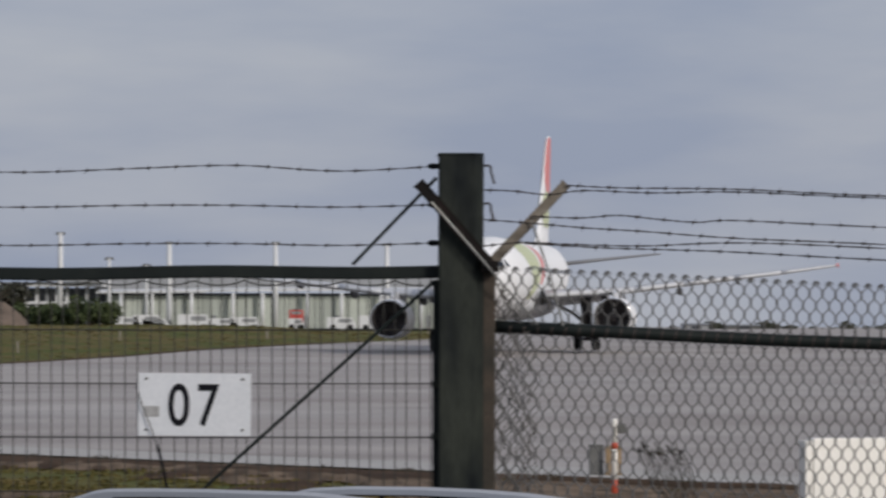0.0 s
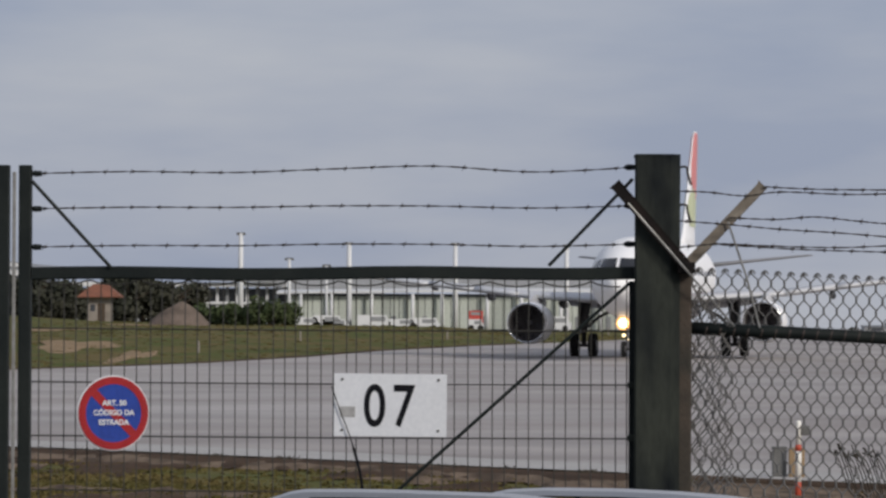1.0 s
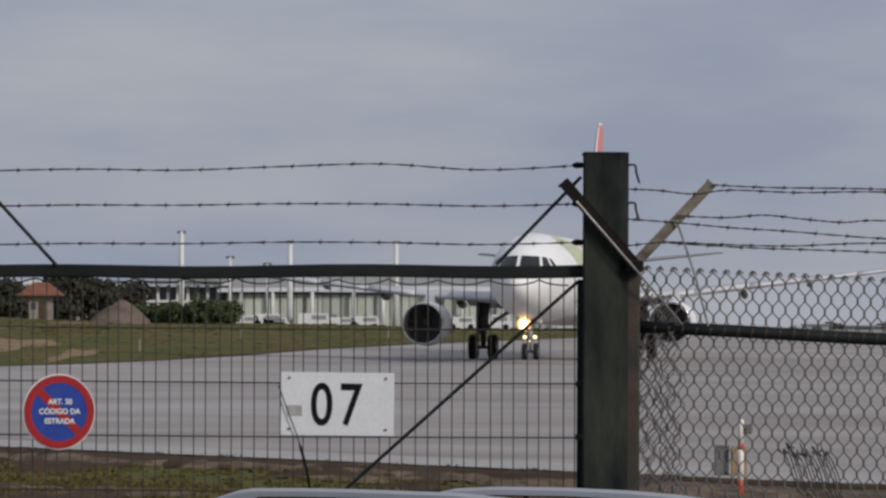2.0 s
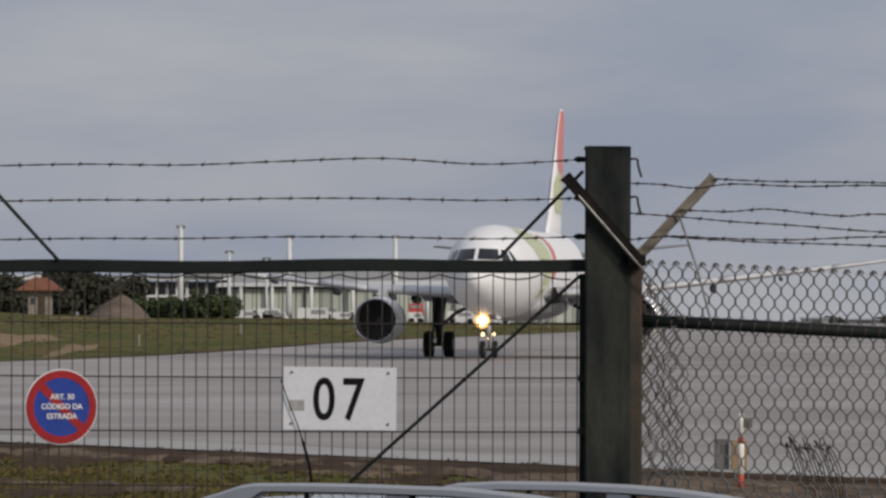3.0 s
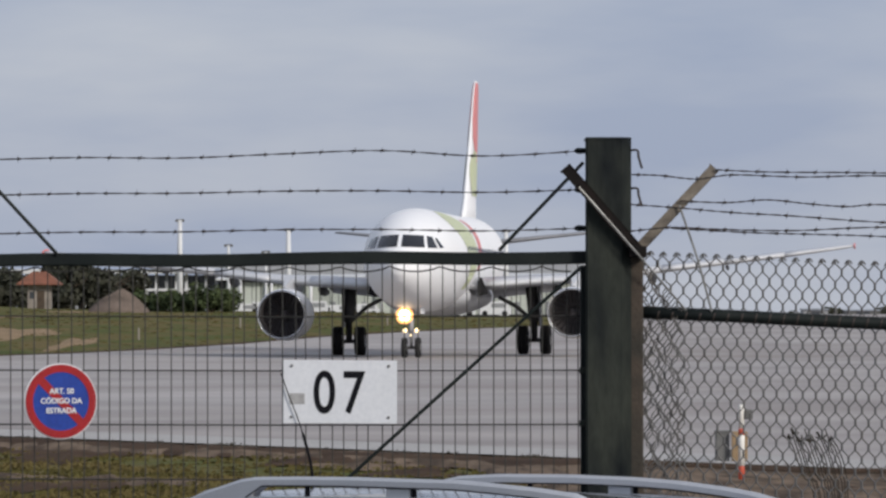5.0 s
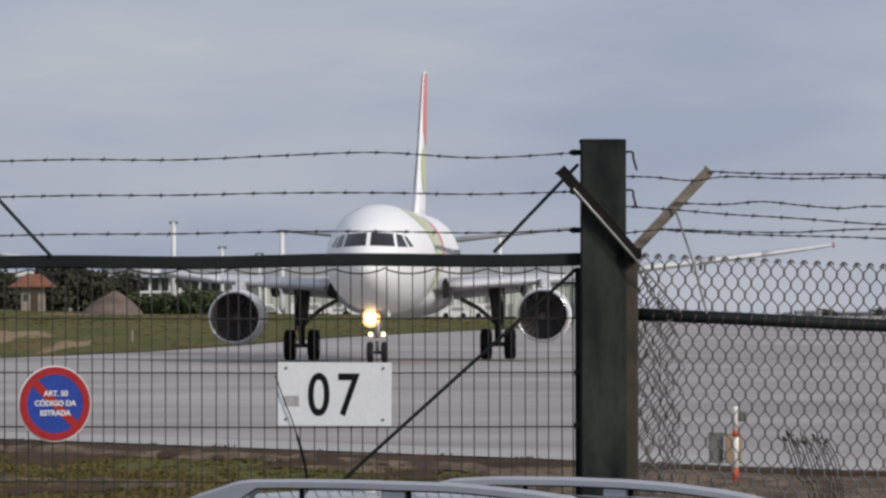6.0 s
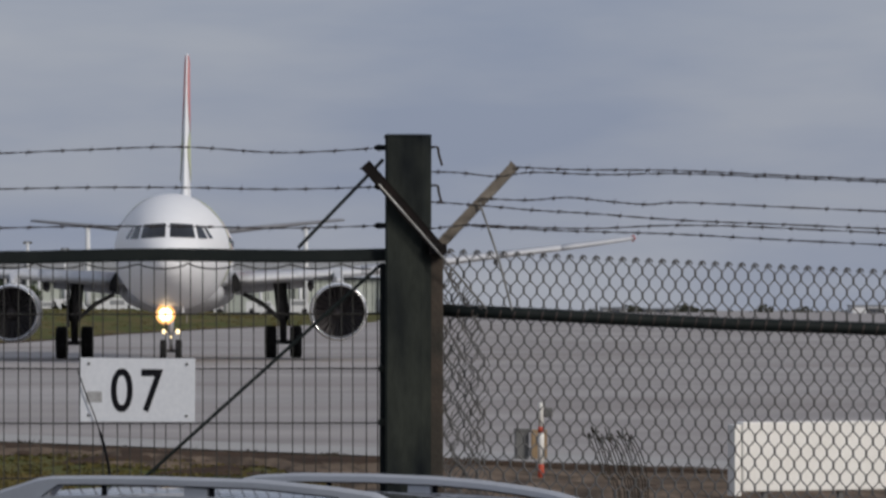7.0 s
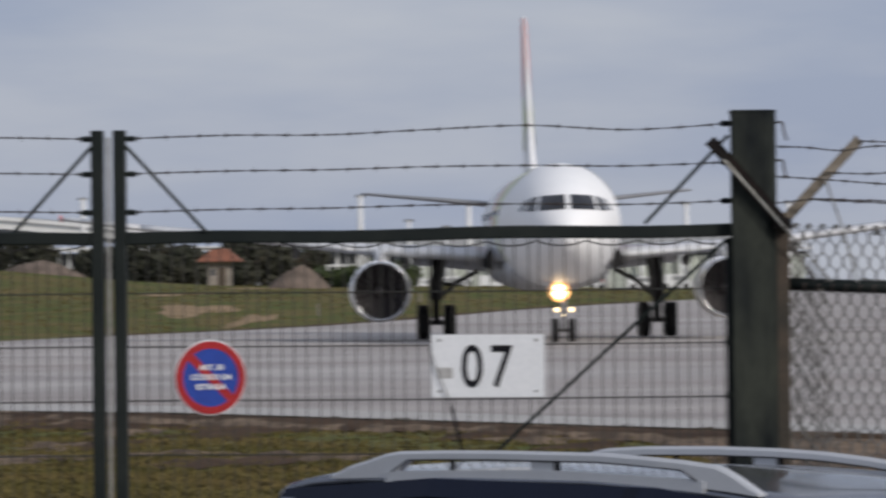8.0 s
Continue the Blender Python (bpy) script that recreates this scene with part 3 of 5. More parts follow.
    for k in range(4):
        px, w = x + rnd.uniform(-0.10, 0.10), rnd.uniform(0.015, 0.05)
        n = len(vs)
        vs += [(px - w, y, z), (px + w, y + rnd.uniform(-0.03, 0.03), z), (px + rnd.uniform(-0.09, 0.09), y, z + h * rnd.uniform(0.6, 1.1))]
        fs.append((n, n + 1, n + 2))
me = bpy.data.meshes.new("edge_weeds")
me.from_pydata(vs, [], fs)
me.materials.append(M["weed"])
tagged(new("edge_weeds", me), "dark ragged weeds along the taxiway edge", "weeds", kind="stuff")

# ---------------------------------------------------------------- gate


def barbs(bm, pts, step, rnd, size=0.014):
    """Short twisted points along a barbed wire."""
    pts = [Vector(p) for p in pts]
    run, nxt = 0.0, step * 0.4
    for a, b in zip(pts, pts[1:]):
        d = (b - a).length
        while nxt <= run + d:
            p = a.lerp(b, (nxt - run) / d)
            way = (b - a).normalized()
            polytube(bm, [p - way * 0.010, p - way * 0.003, p + way * 0.003, p + way * 0.010], 0.004, 5, radii=[0.0026, 0.0052, 0.0052, 0.0026])
            for s in (-1, 1):
                t = Vector((rnd.uniform(-0.6, 0.6), rnd.uniform(-0.5, 0.5), s * rnd.uniform(0.6, 1))).normalized() * size
                polytube(bm, [p - t * 0.3 + way * 0.003 * s, p + t + way * 0.003 * s], 0.0015, 4, radii=[0.0018, 0.0006])
            nxt += step * rnd.uniform(0.88, 1.12)
        run += d


def smooth_line(pts, sub=8):
    """Catmull-Rom points through a few given ones."""
    pts = [Vector(p) for p in pts]
    out = []
    for i in range(len(pts) - 1):
        a, b, c, d = pts[max(i - 1, 0)], pts[i], pts[i + 1], pts[min(i + 2, len(pts) - 1)]
        for k in range(sub):
            t = k / sub
            out.append(0.5 * ((2 * b) + (c - a) * t + (2 * a - 5 * b + 4 * c - d) * t * t + (3 * b - a - 3 * c + d) * t ** 3))
    return out + [pts[-1]]


def barbed(parent, pts, seed, mat="old_wire"):
    rnd = random.Random(seed)
    line = smooth_line(pts, 10)
    bm = bmesh.new()
    for s in (0, 1):
        twist = [p + Vector((0, 0.0018 * math.cos(i * 1.3 + s * math.pi), 0.0018 * math.sin(i * 1.3 + s * math.pi))) for i, p in enumerate(line)]
        polytube(bm, twist, 0.0017, 5)
    barbs(bm, line, 0.112, rnd)
    return part("barbed_wire", bm, mat, parent, "tarnished twisted barbed wire", smooth=True)


POST_X0, POST_X1, POST_TOP = 0.531, 0.700, 2.735
RAIL_Z, STILE_TOP = 2.300, 2.690
LEAF_X0, LEAF_X1 = -1.75, 0.531


def gate_leaf(m, seed):
    g = thing("gate_leaf", "dark green welded mesh gate leaf topped with barbed wire", "gate", m, group="gate leaves")
    bm = bmesh.new()   # top rail, square tube with a slight sag
    n = 14
    rings = []
    for i in range(n + 1):
        x = LEAF_X0 + 0.05 + (LEAF_X1 - LEAF_X0 - 0.044) * i / n
        z = RAIL_Z - 0.012 * (1 - i / n) + 0.004 * math.sin(i * 0.9)
        w = 0.0235
        rings.append([(x, -w, z - w * 0.8), (x, -w * 0.8, z - w), (x, w * 0.8, z - w), (x, w, z - w * 0.8), (x, w, z + w * 0.8), (x, w * 0.8, z + w), (x, -w * 0.8, z + w), (x, -w, z + w * 0.8)])
    loft(bm, rings)
    part("top_rail", bm, "green_paint", g)
    bm = bmesh.new()
    box(bm, (LEAF_X0, -0.03, 0.07), (LEAF_X0 + 0.047, 0.03, STILE_TOP), 0.005)
    part("stile", bm, "green_paint", g)
    bm = bmesh.new()
    box(bm, (LEAF_X1 - 0.017, -0.022, 0.07), (LEAF_X1 + 0.004, 0.022, RAIL_Z - 0.03), 0.004)
    part("hinge_stile", bm, "green_paint", g)
    bm = bmesh.new()
    box(bm, (LEAF_X0 + 0.055, -0.022, 0.07), (LEAF_X1 - 0.045, 0.022, 0.12), 0.004)
    part("bottom_rail", bm, "green_paint", g)
    # welded mesh: upright wires and double cross wires
    rnd = random.Random(seed)
    bm = bmesh.new()
    polytube(bm, [(0, 0.006, 0.10), (0.002, 0.006, 1.2), (0, 0.006, RAIL_Z - 0.01)], 0.0023, 5)
    wire = part("upright_wire", bm, "mesh_wire", g)
    wire.matrix_basis = Matrix.Translation((LEAF_X0 + 0.075, 0, 0))
    x = LEAF_X0 + 0.1205
    while x < LEAF_X1 - 0.02:
        share("upright_wire", wire.data, g, Matrix.Translation((x + rnd.uniform(-0.003, 0.003), 0, 0)) @ Matrix.Rotation(rnd.uniform(-0.0015, 0.0015), 4, "Y"))
        x += 0.0455
    bm = bmesh.new()
    for y in (0.0, 0.012):
        polytube(bm, [(LEAF_X0 + 0.05, y, 0.002), (-0.6, y, -0.002), (LEAF_X1 - 0.01, y, 0)], 0.0027, 5)
    wire = part("cross_wire", bm, "mesh_wire", g)
    wire.matrix_basis = Matrix.Translation((0, 0, 0.285))
    for z in (0.485, 0.685, 0.885, 1.083, 1.285, 1.485, 1.683, 1.885, 2.083):
        share("cross_wire", wire.data, g, Matrix.Translation((0, 0, z + rnd.uniform(-0.003, 0.003))))
    # lashing wire looped under the rail
    bm = bmesh.new()
    pts = []
    for i in range(121):
        x = LEAF_X0 + 0.07 + (LEAF_X1 - LEAF_X0 - 0.12) * i / 120
        ph = (x / 0.186) % 1.0
        pts.append((x, -0.012, RAIL_Z - 0.030 - 0.022 * math.sin(math.pi * ph) ** 0.6))
    polytube(bm, pts, 0.003, 5)
    part("lashing_wire", bm, "mesh_wire", g)
    # braces
    bm = bmesh.new()
    polytube(bm, [(0.525, -0.03, 2.648), (0.215, -0.03, 2.325)], 0.0075, 6)
    part("brace", bm, "green_paint", g)
    bm = bmesh.new()
    polytube(bm, [(LEAF_X0 + 0.05, -0.03, 2.63), (-1.405, -0.03, 2.31)], 0.0075, 6)
    part("brace", bm, "green_paint", g)
    bm = bmesh.new()
    polytube(bm, [(0.515, -0.034, 2.262), (-0.32, -0.034, 1.508), (-1.64, -0.034, 0.31)], 0.0075, 6)
    part("tension_rod", bm, "green_paint", g)
    # barbed wires with their tie lugs
    for i, z in enumerate((2.692, 2.549, 2.407)):
        lift = 0.010 * (1 if i == 0 else 0.6)
        x0, x1 = LEAF_X0 + 0.05, LEAF_X1
        pts = [(x0 + (x1 - x0) * k / 6, 0.0, z - 0.030 + 0.030 * (k / 6) + lift * d) for k, d in enumerate((-0.3, 0.1, -0.6, 0.4, 1.1, -1.4, 0.0))]
        if i:
            pts = [(x0 + (x1 - x0) * k / 6, 0.0, z - 0.016 + 0.016 * (k / 6) + lift * d) for k, d in enumerate((-0.8, 0.0, -0.3, 0.5, 0.2, -1.2, 0.0))]
        barbed(g, pts, seed + i)
        for x in (x0 + 0.018, x1 - 0.014):
            bm = bmesh.new()
            polytube(bm, [(x - 0.024, 0, pts[0 if x < 0 else -1][2]), (x - 0.01, 0, pts[0 if x < 0 else -1][2]), (x + 0.016, 0, pts[0 if x < 0 else -1][2])], 0.010, 7, radii=[0.006, 0.012, 0.010])
            part("wire_lug", bm, "green_paint", g)
    return g


gate_leaf(pose(0, GATE_Y, 0), 11)
# the second leaf, turned about so that the two stiles meet
gate_leaf(pose(2 * LEAF_X0 - 0.035, GATE_Y, 0, 0, 0, 180), 23)

bolt = thing("drop_bolt", "pale galvanised drop bolt bar between the gate leaves", "bolt", pose(LEAF_X0 - 0.0175, GATE_Y - 0.012, 0))
bm = bmesh.new()
box(bm, (-0.0065, -0.006, 0.0), (0.0065, 0.006, 2.665), 0.002)
part("bar", bm, "galv", bolt)
bm = bmesh.new()
polytube(bm, [(0, -0.02, 1.02), (0, -0.05, 1.02), (0, -0.05, 0.9)], 0.007, 8)
part("handle", bm, "galv", bolt)

# gate post, square, its right front edge chamfered to catch the sun
post = thing("gate_post", "dark green weathered square steel gate post", "post", pose(0, GATE_Y, 0))
bm = bmesh.new()
loft(bm, [[(POST_X0, -0.082, z), (POST_X0 + 0.008, -0.09, z), (POST_X1 - 0.034, -0.09, z), (POST_X1, -0.058, z), (POST_X1, 0.07, z), (POST_X0 + 0.004, 0.075, z)] for z in (-0.05, 0.9, 1.8, POST_TOP - 0.006)])
part("shaft", bm, "post_paint", post)
bm = bmesh.new()
loft(bm, [[(POST_X0 - e, -0.084 - e, z), (POST_X0 + 0.006, -0.092 - e, z), (POST_X1 - 0.034, -0.092 - e, z), (POST_X1 + e, -0.058, z), (POST_X1 + e, 0.074, z), (POST_X0 - e, 0.078, z)] for z, e in ((POST_TOP - 0.006, 0.0005), (POST_TOP + 0.001, 0.0005), (POST_TOP + 0.004, -0.003))])
part("cap", bm, "post_paint", post)
for z in (2.66, 2.52):
    bm = bmesh.new()   # loose ends of tie wire hooked round the flank
    polytube(bm, smooth_line([(POST_X1 - 0.01, -0.02, z + 0.028), (POST_X1 + 0.010, -0.03, z + 0.034), (POST_X1 + 0.025, -0.03, z + 0.030), (POST_X1 + 0.028, -0.03, z + 0.008), (POST_X1 + 0.040, -0.035, z - 0.034)], 5), 0.0045, 6)
    part("tie_wire", bm, "old_wire", post)
for z in (1.69, 1.885, 1.3):
    bm = bmesh.new()
    box(bm, (POST_X0 - 0.022, -0.05, z - 0.012), (POST_X0, -0.02, z + 0.012), 0.004)
    part("hinge_lug", bm, "post_paint", post)

# number plate of the gate
plate = thing("gate_sign", "white enamel gate sign reading 07 with four bolts", "sign", pose(-0.3685, GATE_Y - 0.045, 1.8065, 0, 0.35, 0))
bm = bmesh.new()
box(bm, (-0.2085, -0.002, -0.116), (0.2085, 0.003, 0.116), 0.0015)
part("plate", bm, "sign_white", plate)
for x in (-0.178, 0.178):
    for z in (-0.093, 0.095):
        bm = bmesh.new()
        bmesh.ops.create_cone(bm, cap_ends=True, segments=10, radius1=0.0055, radius2=0.004, depth=0.006, matrix=Matrix.Translation((x, -0.005, z)) @ Matrix.Rotation(radians(90), 4, "X"))
        part("bolt", bm, "box_grey", plate)
bm = bmesh.new()
box(bm, (-0.185, -0.0035, -0.045), (-0.130, -0.002, -0.006))
part("sticker", bm, "sticker", plate, "faded grey sticker")


def lettering(name, text, size, mat, parent, m, thick=0.0008, bold=0.0):
    """Built-in font, turned into a mesh."""
    cu = bpy.data.curves.new(name, "FONT")
    cu.body, cu.size, cu.align_x, cu.align_y, cu.extrude, cu.offset = text, size, "CENTER", "CENTER", thick, bold
    tmp = bpy.data.objects.new(name, cu)
    me = bpy.data.meshes.new_from_object(tmp)
    bpy.data.objects.remove(tmp)
    me.name = name
    me.materials.append(M[mat])
    ob = new(name, me)
    ob.parent = parent
    ob.matrix_basis = m
    return ob


UPRIGHT = pose(0, 0, 0, 90)
for ch, dx in (("0", -0.0565), ("7", 0.050)):
    lettering("digit", ch, 0.213, "sign_black", plate, Matrix.Translation((dx - 0.001, -0.003, -0.010)) @ UPRIGHT @ Matrix.Diagonal((0.80, 1.03, 1, 1)), bold=0.0022)

# loose cable behind the plate's edge
cable = thing("loose_cable", "thin dark cable hanging past the gate sign", "cable", pose(0, GATE_Y, 0))
bm = bmesh.new()
line = smooth_line([(-0.585, -0.056, 1.875), (-0.555, -0.06, 1.79), (-0.52, -0.06, 1.70), (-0.487, -0.055, 1.59), (-0.47, -0.05, 1.50), (-0.45, -0.045, 1.30), (-0.46, -0.04, 0.9), (-0.45, -0.04, 0.1)], 6)
polytube(bm, line, 0.004, 6, radii=[0.0022 if p.z > 1.66 else 0.0055 for p in line])
part("cable", bm, "sign_black", cable)

# round no-parking sign
disc = thing("no_parking_sign", "round red and blue no-parking sign with white lettering", "sign", pose(-1.391, GATE_Y - 0.075, 1.773, 0, 0, 22) @ Matrix.Scale(1.115, 4))


def disc_part(name, r0, r1, y, mat, thick=0.003):
    bm = bmesh.new()
    n = 56
    ring = [[(r * math.cos(2 * math.pi * k / n), yy, r * math.sin(2 * math.pi * k / n)) for k in range(n)] for r, yy in ((r0, y), (r1, y), (r1, y + thick), (r0, y + thick))]
    if r0 < 1e-4:
        loft(bm, [ring[1], ring[2]])
    else:
        vs = [[bm.verts.new(p) for p in q] for q in ring]
        for a, b in zip(vs, vs[1:] + vs[:1]):
            for k in range(n):
                bm.faces.new((a[k], a[(k + 1) % n], b[(k + 1) % n], b[k]))
    return part(name, bm, mat, disc)


disc_part("back_plate", 0, 0.125, 0.0, "sign_white", 0.004)
disc_part("blue_field", 0, 0.100, -0.0025, "sign_blue")
disc_part("red_ring", 0.0965, 0.121, -0.0045, "sign_red")
bm = bmesh.new()
box(bm, (-0.099, -0.0042, -0.0135), (0.099, -0.0012, 0.0135), 0, Matrix.Rotation(radians(45), 4, "Y"))
part("diagonal_bar", bm, "sign_red", disc)
for text, x, z, s in (("ART. 50", 0.002, 0.033, 0.0245), ("CÓDIGO DA", 0.0, 0.001, 0.0245), ("ESTRADA", 0.0, -0.031, 0.0245)):
    lettering("lettering", text, s, "sign_white", disc, Matrix.Translation((x, -0.0062, z)) @ UPRIGHT, bold=0.0006)

# ---------------------------------------------------------------- chain-link fence
fence = thing("chain_link_fence", "sagging chain-link fence with green rail and barbed wire on forked arms", "fence", pose(0, GATE_Y, 0))
FX0, FX1 = 0.735, 4.6


def fall(x):
    return -0.046 * (x - 0.752)


bm = bmesh.new()
box(bm, (0.668, -0.055, -0.05), (0.744, 0.02, 2.335), 0.010)
part("end_post", bm, "moss_concrete", fence, "mossy weathered end post")
bm = bmesh.new()
box(bm, (3.55, -0.04, -0.05), (3.62, 0.03, 2.25), 0.010)
part("line_post", bm, "moss_concrete", fence)
bm = bmesh.new()
polytube(bm, [(0.735, -0.012, 2.098)] + [(0.735 + i * 0.35, -0.012, 2.094 - 0.041 * (i * 0.35) + 0.003 * math.sin(i * 1.7)) for i in range(1, 12)], 0.0232, 12)
part("rail", bm, "green_paint", fence, "dark green tube rail", smooth=True)
bm = bmesh.new()   # wire ties wound round the rail
loft(bm, [[(x + 0.006 * math.sin(a), 0.0247 * math.cos(a), 0.0247 * math.sin(a)) for a in [2 * math.pi * k / 10 for k in range(10)]] for x in (-0.003, 0.003)])
tie = part("rail_tie", bm, "old_wire", fence)
tie.matrix_basis = Matrix.Translation((0.80, -0.012, 2.0915))
for i in range(1, 62):
    x = 0.80 + i * 0.0512
    share("rail_tie", tie.data, fence, Matrix.Translation((x, -0.012, 2.094 - 0.041 * (x - 0.735))))
# each chain-link strand zigzags down; alternate strands hook into one another
P, STEP = 0.0243, 0.0455
cols = int((FX1 - FX0) / P)
vs, fs = [], []


def strand(points, r=0.0035):
    for x, y, z in points:
        for k in range(4):
            a = math.pi / 2 * k
            vs.append((x + r * math.cos(a), y + r * math.sin(a), z))
    n0 = len(vs) - 4 * len(points)
    for i in range(len(points) - 1):
        for k in range(4):
            a, b = n0 + 4 * i + k, n0 + 4 * i + (k + 1) % 4
            fs.append((a, b, b + 4, a + 4))


for c in range(cols):
    x0 = FX0 + c * P
    near = max(0.0, 1 - (x0 - FX0) / 0.22)
    pts, k = [], 0
    z = 2.322 + fall(x0)
    while z > 0.05:
        side = 1 if (k + c) % 2 else -1
        wob = near * 0.012 * noise.noise(Vector((x0 * 40, z * 14, 2)))
        sag = 0.006 * noise.noise(Vector((x0 * 1.5, z * 1.3, 7)))
        for dz in ((0.0105, -0.0105) if k else (0.0, -0.012)):
            pts.append((x0 + side * P * 0.475 + wob + sag, 0.008 + 0.0022 * side, z + wob + dz))
        z -= STEP * (1.0 + 0.03 * noise.noise(Vector((x0, z, 4))))
        k += 1
    strand(pts)
    # knuckled top
    if c % 2:
        continue
    strand([(pts[0][0] - 0.013, 0.006, pts[0][2] - 0.014), (pts[0][0] - 0.006, 0.003, pts[0][2] - 0.002), (pts[0][0], 0.002, pts[0][2] + 0.003), (pts[0][0] + 0.007, 0.006, pts[0][2] - 0.001), (pts[0][0] + 0.013, 0.010, pts[0][2] - 0.012)], 0.0036)
me = bpy.data.meshes.new("chain_link")
me.from_pydata(vs, [], fs)
me.materials.append(M["chain_wire"])
links = new("chain_link", me)
links.parent = fence
tagged(links, "dull diamond chain-link wire", kind="stuff")
# curled spare mesh bunched at the end post
for i in range(14):
    bm = bmesh.new()
    x, z, pts = 0.750 + 0.0095 * i, 2.29 - 0.014 * i, []
    while z > 1.15:
        pts.append((x + 0.016 * math.sin(z * 60 + i) + 0.03 * noise.noise(Vector((i, z * 4, 3))) + 0.030 * (2.3 - z) / 1.1 * (i / 14), -0.012 - 0.0015 * i, z))
        z -= 0.021
    polytube(bm, pts, 0.0023, 4)
    part("bunched_wire", bm, "chain_wire", fence)
# forked arms: sunlit right and shaded left are set by two iron colours
for tip, mat, y in (((0.456, 2.628), "shaded_arm", -0.135), ((1.008, 2.628), "lit_rust_arm", -0.03)):
    a, b = Vector((0.722, y * 0.9 + 0.0, 2.325)), Vector((tip[0], y, tip[1]))
    d = (b - a).normalized()
    side = Vector((-d.z, 0, d.x)) * (0.021 if mat == "shaded_arm" else 0.019)
    bm = bmesh.new()   # angle iron: two flanges
    loft(bm, [[p + side, p - side, p - side + Vector((0, 0.005, 0)), p + side + Vector((0, 0.005, 0))] for p in (a, b - d * 0.012, b + side * 0.3)])
    loft(bm, [[p - side, p - side * 0.75, p - side * 0.75 + Vector((0, 0.035, 0)), p - side + Vector((0, 0.035, 0))] for p in (a, b)])
    part("forked_arm", bm, mat, fence, "weathered angle-iron arm with its light and shade in the colour")
bm = bmesh.new()
box(bm, (0.690, -0.132, 2.298), (0.754, 0.0, 2.340), 0.006)
part("arm_bracket", bm, "shaded_arm", fence)
for pts in ([(0.505, -0.145, 2.555), (0.72, -0.145, 2.31), (0.90, -0.05, 2.105)], [(0.877, -0.045, 2.49), (0.945, -0.045, 2.29), (0.996, -0.035, 2.10)]):
    bm = bmesh.new()
    polytube(bm, pts, 0.0042, 6)
    part("stay_wire", bm, "galv", fence, "galvanised stay wire")
WIRES = (
    [(0.683, 2.604), (0.804, 2.6), (0.94, 2.587), (1.075, 2.602), (1.325, 2.594), (1.633, 2.598), (2.117, 2.579), (3.6, 2.52)],
    [(1.006, 2.621), (1.221, 2.612), (1.633, 2.608), (2.117, 2.587), (3.6, 2.53)],
    [(0.877, 2.506), (1.054, 2.5), (1.2, 2.51), (1.346, 2.496), (1.492, 2.485), (1.633, 2.492), (2.117, 2.471), (3.6, 2.41)],
    [(0.683, 2.494), (0.877, 2.479), (1.075, 2.462), (1.283, 2.45), (1.633, 2.425), (2.117, 2.406), (3.6, 2.34)],
    [(0.69, 2.394), (0.846, 2.408), (0.992, 2.402), (1.283, 2.396), (1.633, 2.408), (2.117, 2.392), (3.6, 2.32)],
    [(0.846, 2.406), (1.137, 2.39), (1.387, 2.383), (1.633, 2.375), (2.117, 2.35), (3.6, 2.28)],
)
for i, w in enumerate(WIRES):
    barbed(fence, [(x, (-0.03, -0.04, -0.04, -0.1, -0.1, -0.03)[i] * (1 if x > 0.8 else 0.6), z) for x, z in w], 40 + i)

# dead weeds caught in the fence
weeds = thing("dead_weeds", "dry black weed stalks tangled in the fence wire", "weeds", pose(1.375, GATE_Y + 0.03, 0))
rnd = random.Random(9)
for i in range(14):
    bm = bmesh.new()
    x = -0.09 + 0.0125 * i + rnd.uniform(-0.006, 0.006)
    top = 1.655 + rnd.uniform(-0.03, 0.015)
    pts = [(x * 0.5 + 0.10, 0, 0.0), (x * 0.7 + 0.075, 0.0, 1.30), (x + 0.045, rnd.uniform(-0.01, 0.01), 1.50), (x + 0.018, rnd.uniform(-0.01, 0.01), 1.59), (x - 0.008, 0, top)]
    polytube(bm, smooth_line(pts, 4), 0.0023, 5)
    part("stalk", bm, "weed", weeds)
    if i % 2 == 0:
        bm = bmesh.new()
        for k in range(7):
            polytube(bm, [(x - 0.006, 0, top - 0.012), (x - 0.006 + rnd.uniform(-0.022, 0.022), 0, top + rnd.uniform(-0.006, 0.016))], 0.002, 4, radii=[0.0018, 0.003])
        part("seed_head", bm, "weed", weeds)

# ---------------------------------------------------------------- parked car


def estate_car(m):
    car = thing("estate_car", "silver estate car with roof rails and tinted windows", "car", m)
    # local: x to the front, y to its left, z up; origin on the ground under the roof's middle
    # half widths and heights along the body
    belt = 0.93
    st = [(-1.56, 0.74, 0.95), (-1.48, 0.82, 1.0), (-0.9, 0.86, 1.0), (0.6, 0.87, 0.98), (1.5, 0.86, 0.96), (2.2, 0.83, 0.86), (2.7, 0.76, 0.76), (2.95, 0.62, 0.66)]
    bm = bmesh.new()
    rings = []
    for x, w, h in st:
        rings.append([(x, w * s, z) for s, z in ((-0.86, 0.24), (-1.0, 0.42), (-1.03, 0.66), (-0.96, h - 0.05), (-0.80, h), (0.80, h), (0.96, h - 0.05), (1.03, 0.66), (1.0, 0.42), (0.86, 0.24))])
    loft(bm, rings)
    part("body", bm, "silver", car, smooth=True)
    # roof shell: a shallow crown, falling at both ends
    def roof_z(x):
        return steps(x, [(-1.47, 1.33), (-1.41, 1.385), (-1.33, 1.418), (-1.2, 1.442), (-1.0, 1.456), (-0.5, 1.466), (0.1, 1.466), (0.6, 1.440), (0.95, 1.40), (1.2, 1.34)])
    bm = bmesh.new()
    rings = []
